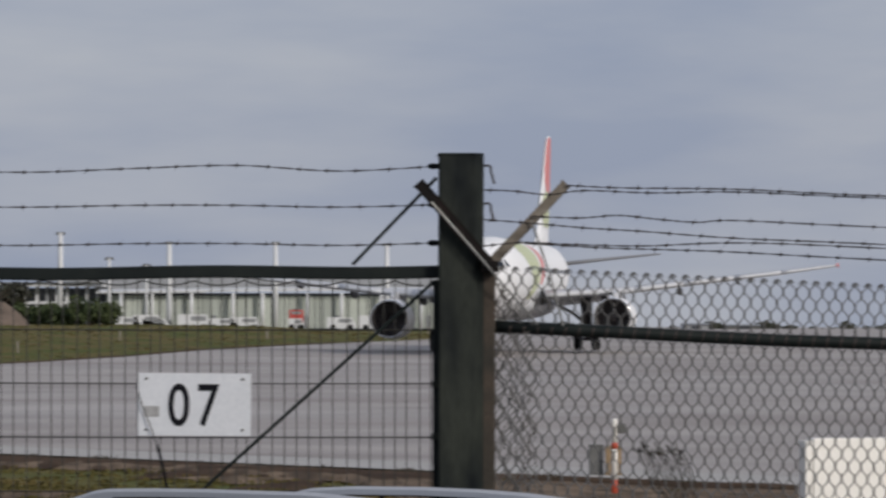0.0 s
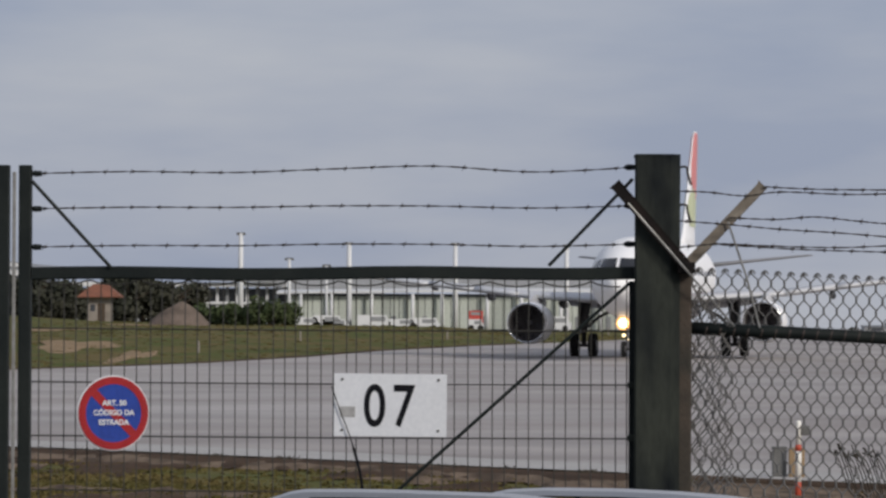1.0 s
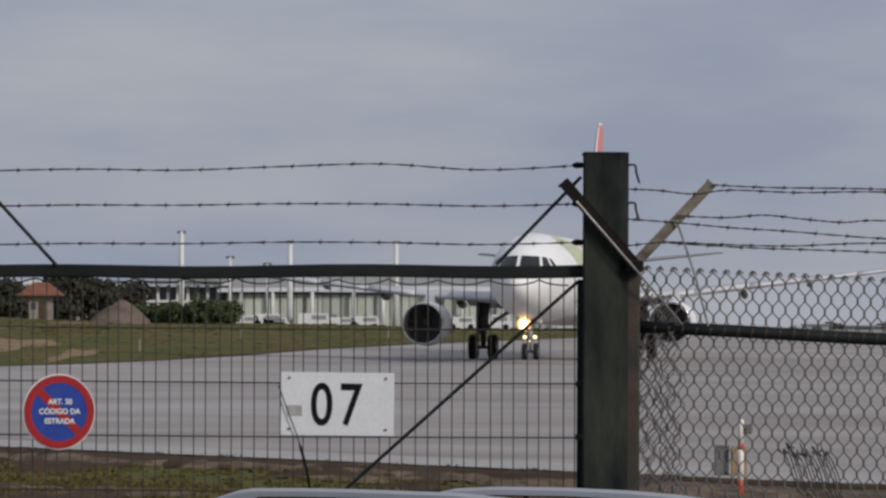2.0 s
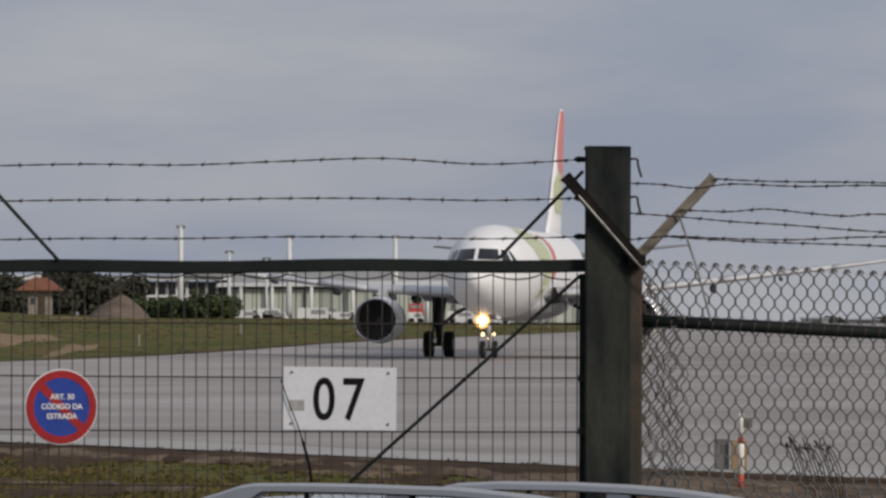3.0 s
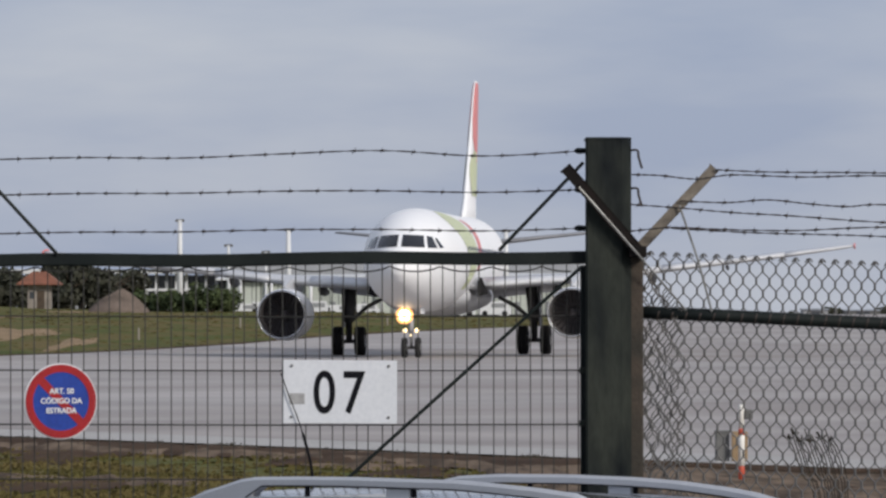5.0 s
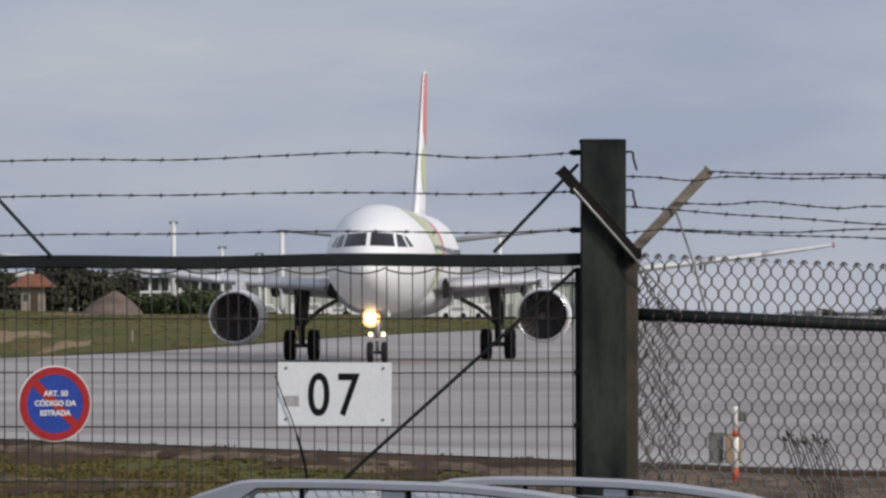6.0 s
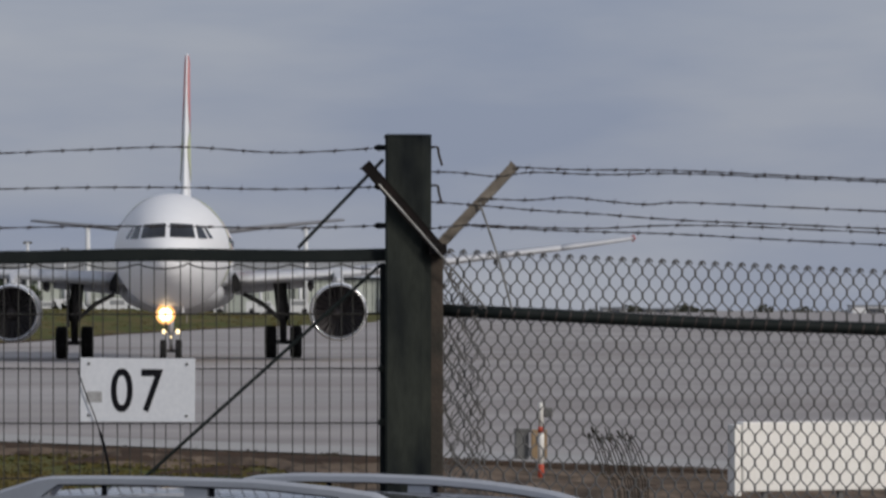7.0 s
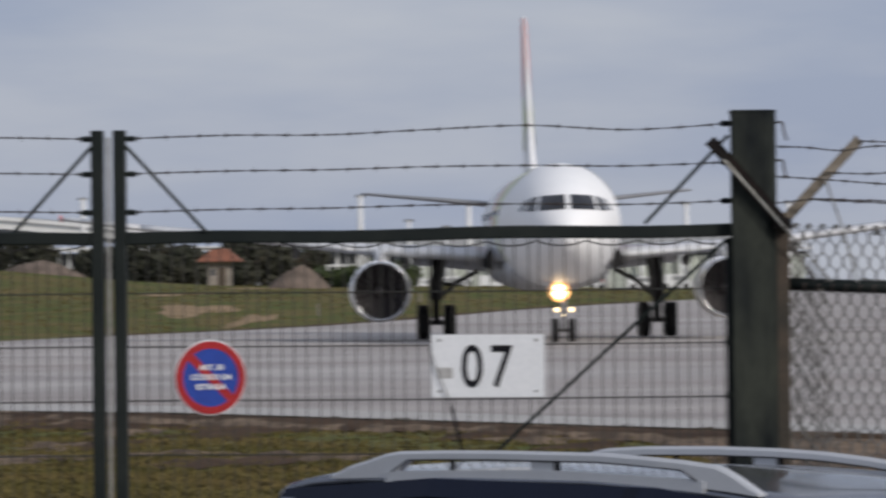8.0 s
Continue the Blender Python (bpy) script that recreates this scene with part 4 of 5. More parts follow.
    for i in range(41):
        x = -1.47 + 2.67 * i / 40
        w = steps(x, [(-1.47, 0.50), (-1.33, 0.55), (-0.6, 0.60), (0.4, 0.60), (1.2, 0.55)])
        top = roof_z(x)
        ring = [(x, w * s, top + 0.035 * (1 - s * s) - (0.02 if abs(s) == 1 else 0)) for s in (-1, -0.96, -0.8, -0.5, 0, 0.5, 0.8, 0.96, 1)]
        ring += [(x, w * s, top - 0.035) for s in (0.97, 0.5, -0.5, -0.97)]
        rings.append(ring)
    loft(bm, rings)
    part("roof", bm, "silver", car, smooth=True)
    # greenhouse: side glass between belt and roof
    bm = bmesh.new()
    rings = []
    for x0, x1, w, top in ((-1.53, -1.44, 0.50, 1.34), (-1.38, -1.28, 0.55, 1.41), (-0.5, -0.5, 0.60, 1.452), (0.4, 0.4, 0.60, 1.442), (1.62, 1.15, 0.55, 1.36)):
        rings.append([(x0, -0.80, belt), (x1, -w * 0.985, top - 0.01), (x1, w * 0.985, top - 0.01), (x0, 0.80, belt)])
    loft(bm, rings)
    part("glasshouse", bm, "car_glass", car, "dark tinted glass")
    for s in (-1, 1):
        for xa, xb in ((-0.62, -0.60), (0.28, 0.30), (-1.36, -1.27), (1.45, 1.08)):
            bm = bmesh.new()
            a, b = Vector((xa, s * 0.812, belt)), Vector((xb, s * 0.603, 1.43 if abs(xb) < 1 else 1.37))
            wv = Vector((0.03, 0, 0))
            loft(bm, [[p - wv, p + wv, p + wv + Vector((0, s * 0.006, 0.003)), p - wv + Vector((0, s * 0.006, 0.003))] for p in (a, b)])
            part("pillar", bm, "car_glass" if abs(xb) < 1 else "silver", car)
    # dark door frames between roof edge and side glass
    for s in (-1, 1):
        bm = bmesh.new()
        loft(bm, [[(x, s * (w + dy), roof_z(x) + dz) for dy, dz in ((-0.03, -0.012), (0.004, -0.014), (0.034, -0.075), (0.012, -0.08))] for x, w in ((-1.34, 0.55), (-0.6, 0.60), (0.4, 0.60), (1.1, 0.555))])
        part("door_frame", bm, "navy_trim", car, "dark blue-black door frame")
    # roof rails: a flat bar on two long feet, a lower bar along the roof and thin struts between
    tops = {-1: [(-1.09, 1.452), (-1.0, 1.486), (-0.93, 1.502), (-0.83, 1.529), (-0.76, 1.538), (-0.57, 1.543), (-0.32, 1.546), (0.15, 1.545), (0.33, 1.536), (0.48, 1.527), (0.64, 1.511), (0.72, 1.475), (0.805, 1.428)],
            1: [(-1.0, 1.478), (-0.91, 1.516), (-0.83, 1.531), (-0.65, 1.541), (-0.33, 1.545), (-0.07, 1.542), (0.14, 1.533), (0.34, 1.516), (0.47, 1.500), (0.56, 1.482), (0.73, 1.43), (0.76, 1.42)]}
    base = [(-1.06, 1.446), (-0.83, 1.453), (-0.53, 1.460), (-0.2, 1.467), (0.0, 1.467), (0.23, 1.460), (0.53, 1.449), (0.70, 1.434), (0.84, 1.418)]
    for s in (-1, 1):
        a0, a1 = tops[s][0][0], tops[s][-1][0]
        g0, g1 = (-0.80, 0.57) if s < 0 else (-0.80, 0.53)
        bm = bmesh.new()
        rings = []
        for i in range(65):
            x = a0 + (a1 - a0) * i / 64
            top = steps(x, tops[s])
            solid = min(steps(x, base) - 0.006, top - 0.004)
            bar = max(solid, top - 0.029)
            k = min(1.0, max(0.0, (g0 + 0.09 - x) / 0.09, (x - g1 + 0.09) / 0.09))
            low = bar + (solid - bar) * k * k
            y = s * steps(x, [(-1.0, 0.558), (0.4, 0.575), (0.84, 0.555)])
            c = min(0.010, 0.4 * (top - low))
            rings.append([(x, y - 0.02, low), (x, y + 0.02, low), (x, y + 0.02, top - c), (x, y + 0.011, top), (x, y - 0.011, top), (x, y - 0.02, top - c)])
        loft(bm, rings)
        rail = part("roof_rail", bm, "rail_metal", car, "satin silver roof rail")
        bm = bmesh.new()
        loft(bm, [[(x, s * 0.574 + q, steps(x, base) + h) for q, h in ((-0.018, -0.02), (0.02, -0.02), (0.02, 0.012), (0.012, 0.017), (-0.018, 0.017))] for x in [g0 - 0.02 + (g1 - g0 + 0.04) * k / 14 for k in range(15)]])
        part("rail_base", bm, "rail_metal", rail)
        for x in (-0.527, -0.052):
            bm = bmesh.new()
            box(bm, (x - 0.006, s * 0.572 - 0.008, 1.45), (x + 0.006, s * 0.572 + 0.008, 1.526), 0.003)
            part("rail_foot", bm, "sign_black", rail)
        bm = bmesh.new()
        box(bm, (-0.165, s * 0.572 - 0.013, 1.45), (-0.064, s * 0.572 + 0.013, 1.528), 0.004)
        part("rail_foot", bm, "rail_metal", rail, "satin silver foot")
        bm = bmesh.new()   # rubber seam round the opening under the bar
        polytube(bm, [(g0 + 0.012, s * 0.572 - 0.021, steps(g0, base) + 0.016)] + [(x, s * 0.572 - 0.021, steps(x, tops[s]) - 0.031) for x in [g0 + 0.085 + (g1 - g0 - 0.16) * k / 20 for k in range(21)]] + [(g1 - 0.01, s * 0.572 - 0.021, steps(g1, base) + 0.016)], 0.0028, 5)
        part("seam", bm, "sign_black", rail)
    for x in (-0.78, 2.02):
        for s in (-1, 1):
            bm = bmesh.new()
            prof = [(-0.10, 0.20), (-0.10, 0.29), (-0.07, 0.315), (0.07, 0.315), (0.10, 0.29), (0.10, 0.20)]
            loft(bm, [[(x + r * math.cos(2 * math.pi * k / 28), s * 0.76 + yy, 0.315 + r * math.sin(2 * math.pi * k / 28)) for k in range(28)] for yy, r in prof])
            wheel = part("wheel", bm, "rubber", car)
            bm = bmesh.new()
            bmesh.ops.create_cone(bm, cap_ends=True, segments=24, radius1=0.2, radius2=0.17, depth=0.21, matrix=Matrix.Translation((x, s * 0.76, 0.315)) @ Matrix.Rotation(radians(90), 4, "X"))
            part("rim", bm, "rail_metal", wheel)
    for s in (-1, 1):
        bm = bmesh.new()
        box(bm, (1.2, s * 0.86 - (0.0 if s > 0 else 0.17), 0.93), (1.36, s * 0.86 + (0.17 if s > 0 else 0.0), 1.05), 0.03)
        part("mirror", bm, "silver", car)
        bm = bmesh.new()
        box(bm, (2.62, s * 0.55 - 0.14, 0.62), (2.86, s * 0.55 + 0.14, 0.73), 0.03)
        part("headlight", bm, "sign_white", car)
        bm = bmesh.new()
        box(bm, (-1.45, s * 0.70 - 0.07, 0.72), (-1.36, s * 0.70 + 0.07, 1.05), 0.02)
        part("tail_light", bm, "sign_red", car)
    return car


estate_car(pose(0.315, 17.4, 0, -0.9, 0, -41.3))

# ---------------------------------------------------------------- things on the verge
board = thing("white_board", "white rectangular board on short legs beside the taxiway", "board", pose(7.13, 61, ground_z(7.13, 61) + 0.02, 0, 0, 22))
bm = bmesh.new()
box(bm, (-1.43, -0.09, 0.21), (1.5, 0.09, 1.02), 0.02)
part("panel", bm, "panel_white", board)
bm = bmesh.new()
box(bm, (-1.525, -0.07, 0.16), (-1.435, 0.11, 0.99), 0.01)
part("end_plate", bm, "panel_white", board)
for x in (-1.1, -0.1, 0.9, 1.3):
    bm = bmesh.new()
    box(bm, (x - 0.03, -0.03, -0.08), (x + 0.03, 0.03, 0.24), 0.004)
    part("leg", bm, "box_grey", board)
mx, my = 4.28, 74.0
marker = thing("marker_post", "white edge marker post with orange-red bands", "post", pose(mx, my, ground_z(mx, my)))
for z0, z1, mat, r in ((-0.05, 0.24, "marker_red", 0.045), (0.24, 0.68, "panel_white", 0.045), (0.68, 0.77, "marker_red", 0.046), (0.77, 1.11, "panel_white", 0.04)):
    bm = bmesh.new()
    polytube(bm, [(0, 0, z0), (0, 0, z1 - 0.03), (0, 0, z1)], r, 12, radii=[r, r, r * 0.86])
    part("band", bm, mat, marker, smooth=True)
bm = bmesh.new()
box(bm, (0.04, -0.05, 0.90), (0.16, 0.05, 1.04), 0.02)
part("reflector", bm, "box_grey", marker)
stub = thing("timber_stub", "short weathered tan timber stub beside the marker post", "post", pose(4.71, 82.4, ground_z(4.71, 82.4)))
bm = bmesh.new()
box(bm, (-0.10, -0.06, -0.06), (0.15, 0.06, 0.53), 0.02)
part("stub", bm, "sand", stub)
cab = thing("cable_cabinet", "small grey concrete cable cabinet beside the marker", "cabinet", pose(4.47, 82.6, ground_z(4.47, 82.6)))
bm = bmesh.new()
box(bm, (-0.11, -0.12, -0.06), (0.11, 0.12, 0.50), 0.02)
part("body", bm, "box_grey", cab)
bm = bmesh.new()
box(bm, (-0.12, -0.13, 0.50), (0.12, 0.13, 0.54), 0.01)
part("lid", bm, "box_grey", cab)

# ---------------------------------------------------------------- the far side of the field


def leafy(bm, c, r, count, rnd, size, flat=1.0):
    """Many small leaf clumps inside an uneven ball."""
    for _ in range(count):
        d = Vector((rnd.gauss(0, 1), rnd.gauss(0, 1), rnd.gauss(0, 1))).normalized()
        lump = 1 + 0.35 * noise.noise(d * 2.2 + Vector(c) * 0.3)
        p = Vector(c) + Vector((d.x * r * lump, d.y * r * lump, d.z * r * flat * lump)) * rnd.uniform(0.45, 1.0) ** 0.5
        s = size * rnd.uniform(0.5, 1.3)
        u = Vector((rnd.gauss(0, 1), rnd.gauss(0, 1), rnd.gauss(0, 1))).normalized()
        v = u.orthogonal().normalized()
        w = u.cross(v)
        q = [bm.verts.new(p + v * s), bm.verts.new(p + w * s * 0.8 + u * s * 0.3), bm.verts.new(p - v * s), bm.verts.new(p - w * s * 0.8 - u * s * 0.2)]
        bm.faces.new(q)


def tree(x, y, height, radius, seed, mat="leaf", kind_label="dark evergreen tree with a ragged crown", bare=0.25):
    rnd = random.Random(seed)
    z = ground_z(x, y)
    t = thing("tree", kind_label, "tree", pose(x, y, z), group="trees behind the bank")
    bm = bmesh.new()
    top = height * 0.75
    polytube(bm, [(0, 0, -0.2), (rnd.uniform(-0.1, 0.1), 0, top * 0.5), (rnd.uniform(-0.3, 0.3), 0, top)], 0.2, 8, radii=[0.035 * height + 0.05, 0.025 * height, 0.01 * height])
    for k in range(5):
        a, h = rnd.uniform(0, 6.28), height * rnd.uniform(0.3, 0.6)
        polytube(bm, [(0, 0, h), (radius * 0.4 * math.cos(a), radius * 0.4 * math.sin(a), h + height * 0.12), (radius * 0.75 * math.cos(a), radius * 0.75 * math.sin(a), h + height * 0.22)], 0.05, 5, radii=[0.016 * height, 0.01 * height, 0.004 * height])
    part("trunk", bm, "bark", t)
    bm = bmesh.new()
    for k in range(7):
        a = rnd.uniform(0, 6.28)
        q = radius * rnd.uniform(0.1, 0.6)
        leafy(bm, (q * math.cos(a), q * math.sin(a), height * rnd.uniform(bare + 0.10, 0.78)), radius * rnd.uniform(0.45, 0.66), 190, rnd, 0.05 * height + 0.06, 0.8)
    part("crown", bm, mat, t)
    return t


def bush(x, y, w, h, seed):
    rnd = random.Random(seed)
    b = thing("bush", "dense dark green shrub on the bank", "bush", pose(x, y, ground_z(x, y)), group="shrubs on the bank")
    bm = bmesh.new()
    for k in range(5):
        polytube(bm, [(0, 0, -0.1), (rnd.uniform(-w, w) * 0.3, 0, h * 0.3), (rnd.uniform(-w, w) * 0.45, rnd.uniform(-0.4, 0.4), h * 0.65)], 0.05, 5, radii=[0.06, 0.04, 0.015])
    part("stems", bm, "bark", b)
    bm = bmesh.new()
    for k in range(8):
        leafy(bm, (rnd.uniform(-0.42, 0.42) * w, rnd.uniform(-0.3, 0.3) * w, h * rnd.uniform(0.25, 0.62)), h * rnd.uniform(0.3, 0.42), 130, rnd, 0.16)
    part("foliage", bm, "leaf", b)


# bearings are given as metres aside per metre away, times 9200
def aside(col, y):
    return (col - 784) / 9200 * y


for i, (col, y, h, r) in enumerate(((-330, 470, 4.6, 2.6), (-255, 465, 4.0, 2.4), (-150, 455, 3.6, 2.4), (-90, 450, 3.5, 2.2), (-45, 448, 3.7, 2.3), (-10, 446, 3.8, 2.2), (22, 446, 3.7, 2.0), (100, 438, 4.0, 2.2), (125, 436, 4.1, 2.3), (150, 438, 4.0, 2.3), (178, 440, 3.9, 2.2), (205, 444, 3.7, 2.1), (232, 446, 3.4, 2.0), (70, 455, 3.7, 2.3))):
    tree(aside(col, y), y, h, r, 60 + i, "leaf_far", bare=0.05)
for i, (col, y, w, h) in enumerate(((262, 400, 2.4, 1.7), (300, 398, 2.8, 1.8), (340, 396, 2.8, 1.9), (378, 395, 2.4, 2.3), (402, 396, 1.8, 2.0), (-420, 400, 3, 2.2))):
    bush(aside(col, y), y, w, h, 90 + i)

# earth mounds
for col, y, w, h in ((215, 384, 2.4, 1.55), (-235, 430, 3.6, 1.1)):
    cx = aside(col, y)

    def heap(u, v, cx=cx, y=y, w=w, h=h):
        a, r = 2 * math.pi * u, v
        px, py = cx + w * r * math.cos(a), y + w * r * math.sin(a)
        top = h * max(0, 1 - r ** 1.6) * (1 + 0.25 * noise.noise(Vector((px, py, 0)) * 0.9))
        return (px, py, ground_z(px, py) - 0.1 * (v == 1) + top)
    sheet("earth_mound", 30, 9, heap, "mound", "heap of bare brown earth behind the bank", "earth mound", kind="stuff")

# guard hut with a tiled hip roof
hx, hy = aside(75, 420), 420
hz = ground_z(hx, hy)
hut = thing("guard_hut", "small plastered hut with an orange tiled hip roof", "hut", pose(hx, hy, hz - 0.05))
bm = bmesh.new()
box(bm, (-0.92, -0.92, -0.1), (0.92, 0.92, 2.02), 0.03)
part("wall", bm, "plaster", hut)
bm = bmesh.new()
box(bm, (-0.15, -0.95, 0.05), (0.45, -0.91, 1.5), 0.01)
part("door", bm, "bark", hut)
bm = bmesh.new()
box(bm, (-0.75, -0.95, 0.85), (-0.35, -0.91, 1.4), 0.01)
part("window", bm, "terminal_dark", hut)
bm = bmesh.new()
loft(bm, [[(-s * 1.75, -s * 1.75, z), (s * 1.75, -s * 1.75, z), (s * 1.75, s * 1.75, z), (-s * 1.75, s * 1.75, z)] for s, z in ((1.0, 1.97), (1.0, 2.05), (0.36, 2.98), (0.3, 3.04))])
roof = part("roof", bm, "tile", hut, "weathered orange tiles")
bm = bmesh.new()
box(bm, (-0.17, -0.03, -0.02), (0.17, 0.03, 0.03), 0.01)
tile0 = part("tile", bm, "tile", roof)
slope = math.atan2(0.93, 1.75 * 0.64)
first = True
for row in range(7):
    k = row / 7
    half = 1.75 * (1 - 0.64 * k)
    n = int(half * 2 / 0.36)
    for i in range(n):
        m = Matrix.Translation((-half + 0.18 + i * (2 * half - 0.36) / max(1, n - 1), -half + 0.05, 2.07 + 0.93 * k)) @ Matrix.Rotation(slope, 4, "X")
        if first:
            tile0.matrix_basis, first = m, False
        else:
            share("tile", tile0.data, roof, m)

# ---------------------------------------------------------------- terminal
TY = 800.0
TZ = ground_z(0, TY)
term = thing("terminal", "long pale green terminal hall with white steel columns", "building", pose(0, TY, TZ))
x0, x1 = aside(405, TY), aside(1110, TY)
bm = bmesh.new()
box(bm, (x0, 0.5, -0.5), (x1, 24, 5.6))
part("hall", bm, "terminal_dark", term)
n = 46
bm = bmesh.new()
box(bm, (0, 0, 0), ((x1 - x0) / n - 0.10, 0.22, 5.0), 0.03)
panel = part("cladding_panel", bm, "facade", term)
panel.matrix_basis = Matrix.Translation((x0, 0.2, 0.2))
for i in range(1, n):
    share("cladding_panel", panel.data, term, Matrix.Translation((x0 + (x1 - x0) * i / n, 0.2, 0.2)))
bm = bmesh.new()
loft(bm, [[(x, -1.6, 5.5 + s), (x, 25, 6.6 + s), (x, 25, 6.9 + s), (x, -1.6, 5.8 + s)] for x, s in ((x0 - 1.5, 0), ((x0 + x1) / 2, 0.5), (x1 + 1, 0.4))])
part("roof", bm, "terminal_white", term, "white roof edge")
bm = bmesh.new()
box(bm, (x0, 8, 6.2), (x1, 22, 8.2), 0.1)
part("roof_storey", bm, "roof_grey", term)
for i, col in enumerate((430, 485, 555, 628, 680, 760, 820, 890, 960, 1040)):
    bm = bmesh.new()
    polytube(bm, [(aside(col, TY), -1.2, -0.2), (aside(col, TY), -1.2, 5.6)], 0.28, 8)
    part("column", bm, "terminal_white", term, smooth=True)
for i in range(13):
    bm = bmesh.new()
    xx = x0 + (x1 - x0) * (i + 0.5) / 13
    box(bm, (xx - 0.35, 0.0, 0.3), (xx + 0.35, 0.15, 2.2), 0.02)
    part("window", bm, "roof_grey", term)

conc = thing("concourse", "low concourse with white roof beams and dark glazing", "building", pose(0, TY + 10, TZ))
c0, c1 = aside(-620, TY), aside(400, TY)
bm = bmesh.new()
box(bm, (c0, 2, -0.5), (c1, 16, 6.4))
part("hall", bm, "terminal_dark", conc)
for z0, z1, y0 in ((3.9, 4.3, 0.2), (6.6, 7.3, -1.5), (-0.2, 0.9, 1.2)):
    bm = bmesh.new()
    box(bm, (c0, y0, z0), (c1 + 1, 2.2, z1), 0.05)
    part("beam", bm, "terminal_white", conc)
for i in range(58):
    bm = bmesh.new()
    xx = c0 + (c1 - c0) * i / 57
    box(bm, (xx - 0.22, 0.6, -0.2), (xx + 0.22, 1.8, 6.6), 0.03)
    part("mullion", bm, "terminal_white" if i % 3 else "roof_grey", conc)
bm = bmesh.new()
loft(bm, [[(x, -2.5, z), (x, 26, z + 0.8), (x, 26, z + 1.3), (x, -2.5, z + 0.4)] for x, z in ((c0, 11.6), (aside(-320, TY), 11.2), (aside(-150, TY), 9.8), (aside(-60, TY), 8.9), (aside(110, TY), 7.9), (c1, 7.2))])
part("roof", bm, "roof_grey", conc)

for lo, hi, mat in ((0.45, 1.0, "terminal_white"), (-0.9, -0.05, "terminal_white"), (-1.6, -0.9, "terminal_dark")):
    bm = bmesh.new()
    loft(bm, [[(x, -2.3, z + lo), (x, -1.2, z + lo), (x, -1.2, z + hi), (x, -2.3, z + hi)] for x, z in ((c0, 11.6), (aside(-320, TY), 11.2), (aside(-150, TY), 9.8), (aside(-60, TY), 8.9))])
    part("fascia", bm, mat, conc)

# apron light masts
for col, top, r in ((323, 14.6, 0.42), (409, 10.8, 0.26), (515, 13.2, 0.42), (703, 13.2, 0.40), (475, 9.8, 0.2), (-170, 14.6, 0.4), (900, 13, 0.4), (1080, 13, 0.4)):
    mast = thing("light_mast", "tall white floodlight mast on the apron", "mast", pose(aside(col, TY - 12), TY - 12, TZ), group="apron light masts")
    bm = bmesh.new()
    polytube(bm, [(0, 0, -0.3), (0, 0, top * 0.6), (0, 0, top)], r, 10, radii=[r * 1.1, r * 0.95, r * 0.8])
    part("pole", bm, "terminal_white", mast, smooth=True)
    bm = bmesh.new()
    box(bm, (-0.62, -0.2, top - 0.05), (0.62, 0.2, top + 0.12), 0.03)
    part("lamp_head", bm, "box_grey", mast)
    for s in (-0.5, 0.5):
        bm = bmesh.new()
        box(bm, (s - 0.2, -0.35, top - 0.28), (s + 0.2, 0.1, top - 0.04), 0.04)
        part("floodlight", bm, "box_grey", mast)


def vehicle(name, label, x, y, lx, h, mat, cat):
    v = thing(name, label, cat, pose(x, y, ground_z(x, y)))
    bm = bmesh.new()
    loft(bm, [[(sx * lx / 2, sy * 0.95, z) for sx, sy in ((-1, -1), (k, -1), (k, 1), (-1, 1))] for z, k in ((0.22, 1.0), (h * 0.55, 1.0), (h * 0.62, 0.86), (h, 0.72))])
    part("body", bm, mat, v)
    bm = bmesh.new()
    box(bm, (-lx * 0.1, -0.99, h * 0.58), (lx * 0.34, -0.94, h * 0.88), 0.02)
    part("window", bm, "roof_grey", v)
    for wx in (-lx * 0.3, lx * 0.3):
        for wy in (-0.85, 0.85):
            bm = bmesh.new()
            bmesh.ops.create_cone(bm, cap_ends=True, segments=14, radius1=0.42, radius2=0.42, depth=0.3, matrix=Matrix.Translation((wx, wy, 0.4)) @ Matrix.Rotation(radians(90), 4, "X"))
            part("wheel", bm, "rubber", v)


truck_x, truck_y = aside(740, 705), 705
vehicle("fire_truck", "tall red airfield truck on a pale chassis before the terminal", truck_x, truck_y, 2.1, 1.6, "terminal_white", "truck")
truck = bpy.data.objects["fire_truck"]
for lo, hi, mat, name in (((-0.95, -0.9, 0.95), (0.95, 0.9, 2.75), "truck_red", "cabin"), ((-0.7, -0.93, 2.15), (0.7, -0.89, 2.55), "roof_grey", "windscreen"), ((-0.5, -0.3, 2.74), (0.5, 0.3, 2.88), "box_grey", "light_bar")):
    bm = bmesh.new()
    box(bm, lo, hi, 0.03)
    part(name, bm, mat, truck)
for col, lx, h in ((440, 4.2, 1.9), (478, 4.6, 2.2), (492, 4.0, 1.6), (560, 5.0, 2.3), (610, 4.2, 1.7), (650, 4.6, 1.9), (820, 4.4, 1.9), (880, 5, 2.2)):
    vehicle("van", "white service van parked before the terminal", aside(col, TY - 14), TY - 14, lx, h, "terminal_white", "van")

# small edge markers in the grass
for col, y in ((430, 300), (690, 330), (975, 430), (250, 260)):
    mk = thing("edge_marker", "small pale marker stake in the grass", "marker", pose(aside(col, y), y, ground_z(aside(col, y), y)), group="edge markers")
    bm = bmesh.new()
    polytube(bm, [(0, 0, -0.05), (0, 0, 0.5), (0, 0, 0.62)], 0.05, 8, radii=[0.05, 0.05, 0.03])
    part("stake", bm, "plaster", mk)

# distant low buildings and tree line across the open apron
rnd = random.Random(77)
far_wood = thing("far_woods", "low dark tree line at the far end of the airfield", "woods", kind="stuff")
bm = bmesh.new()
for i in range(170):
    y = rnd.uniform(1150, 1500)
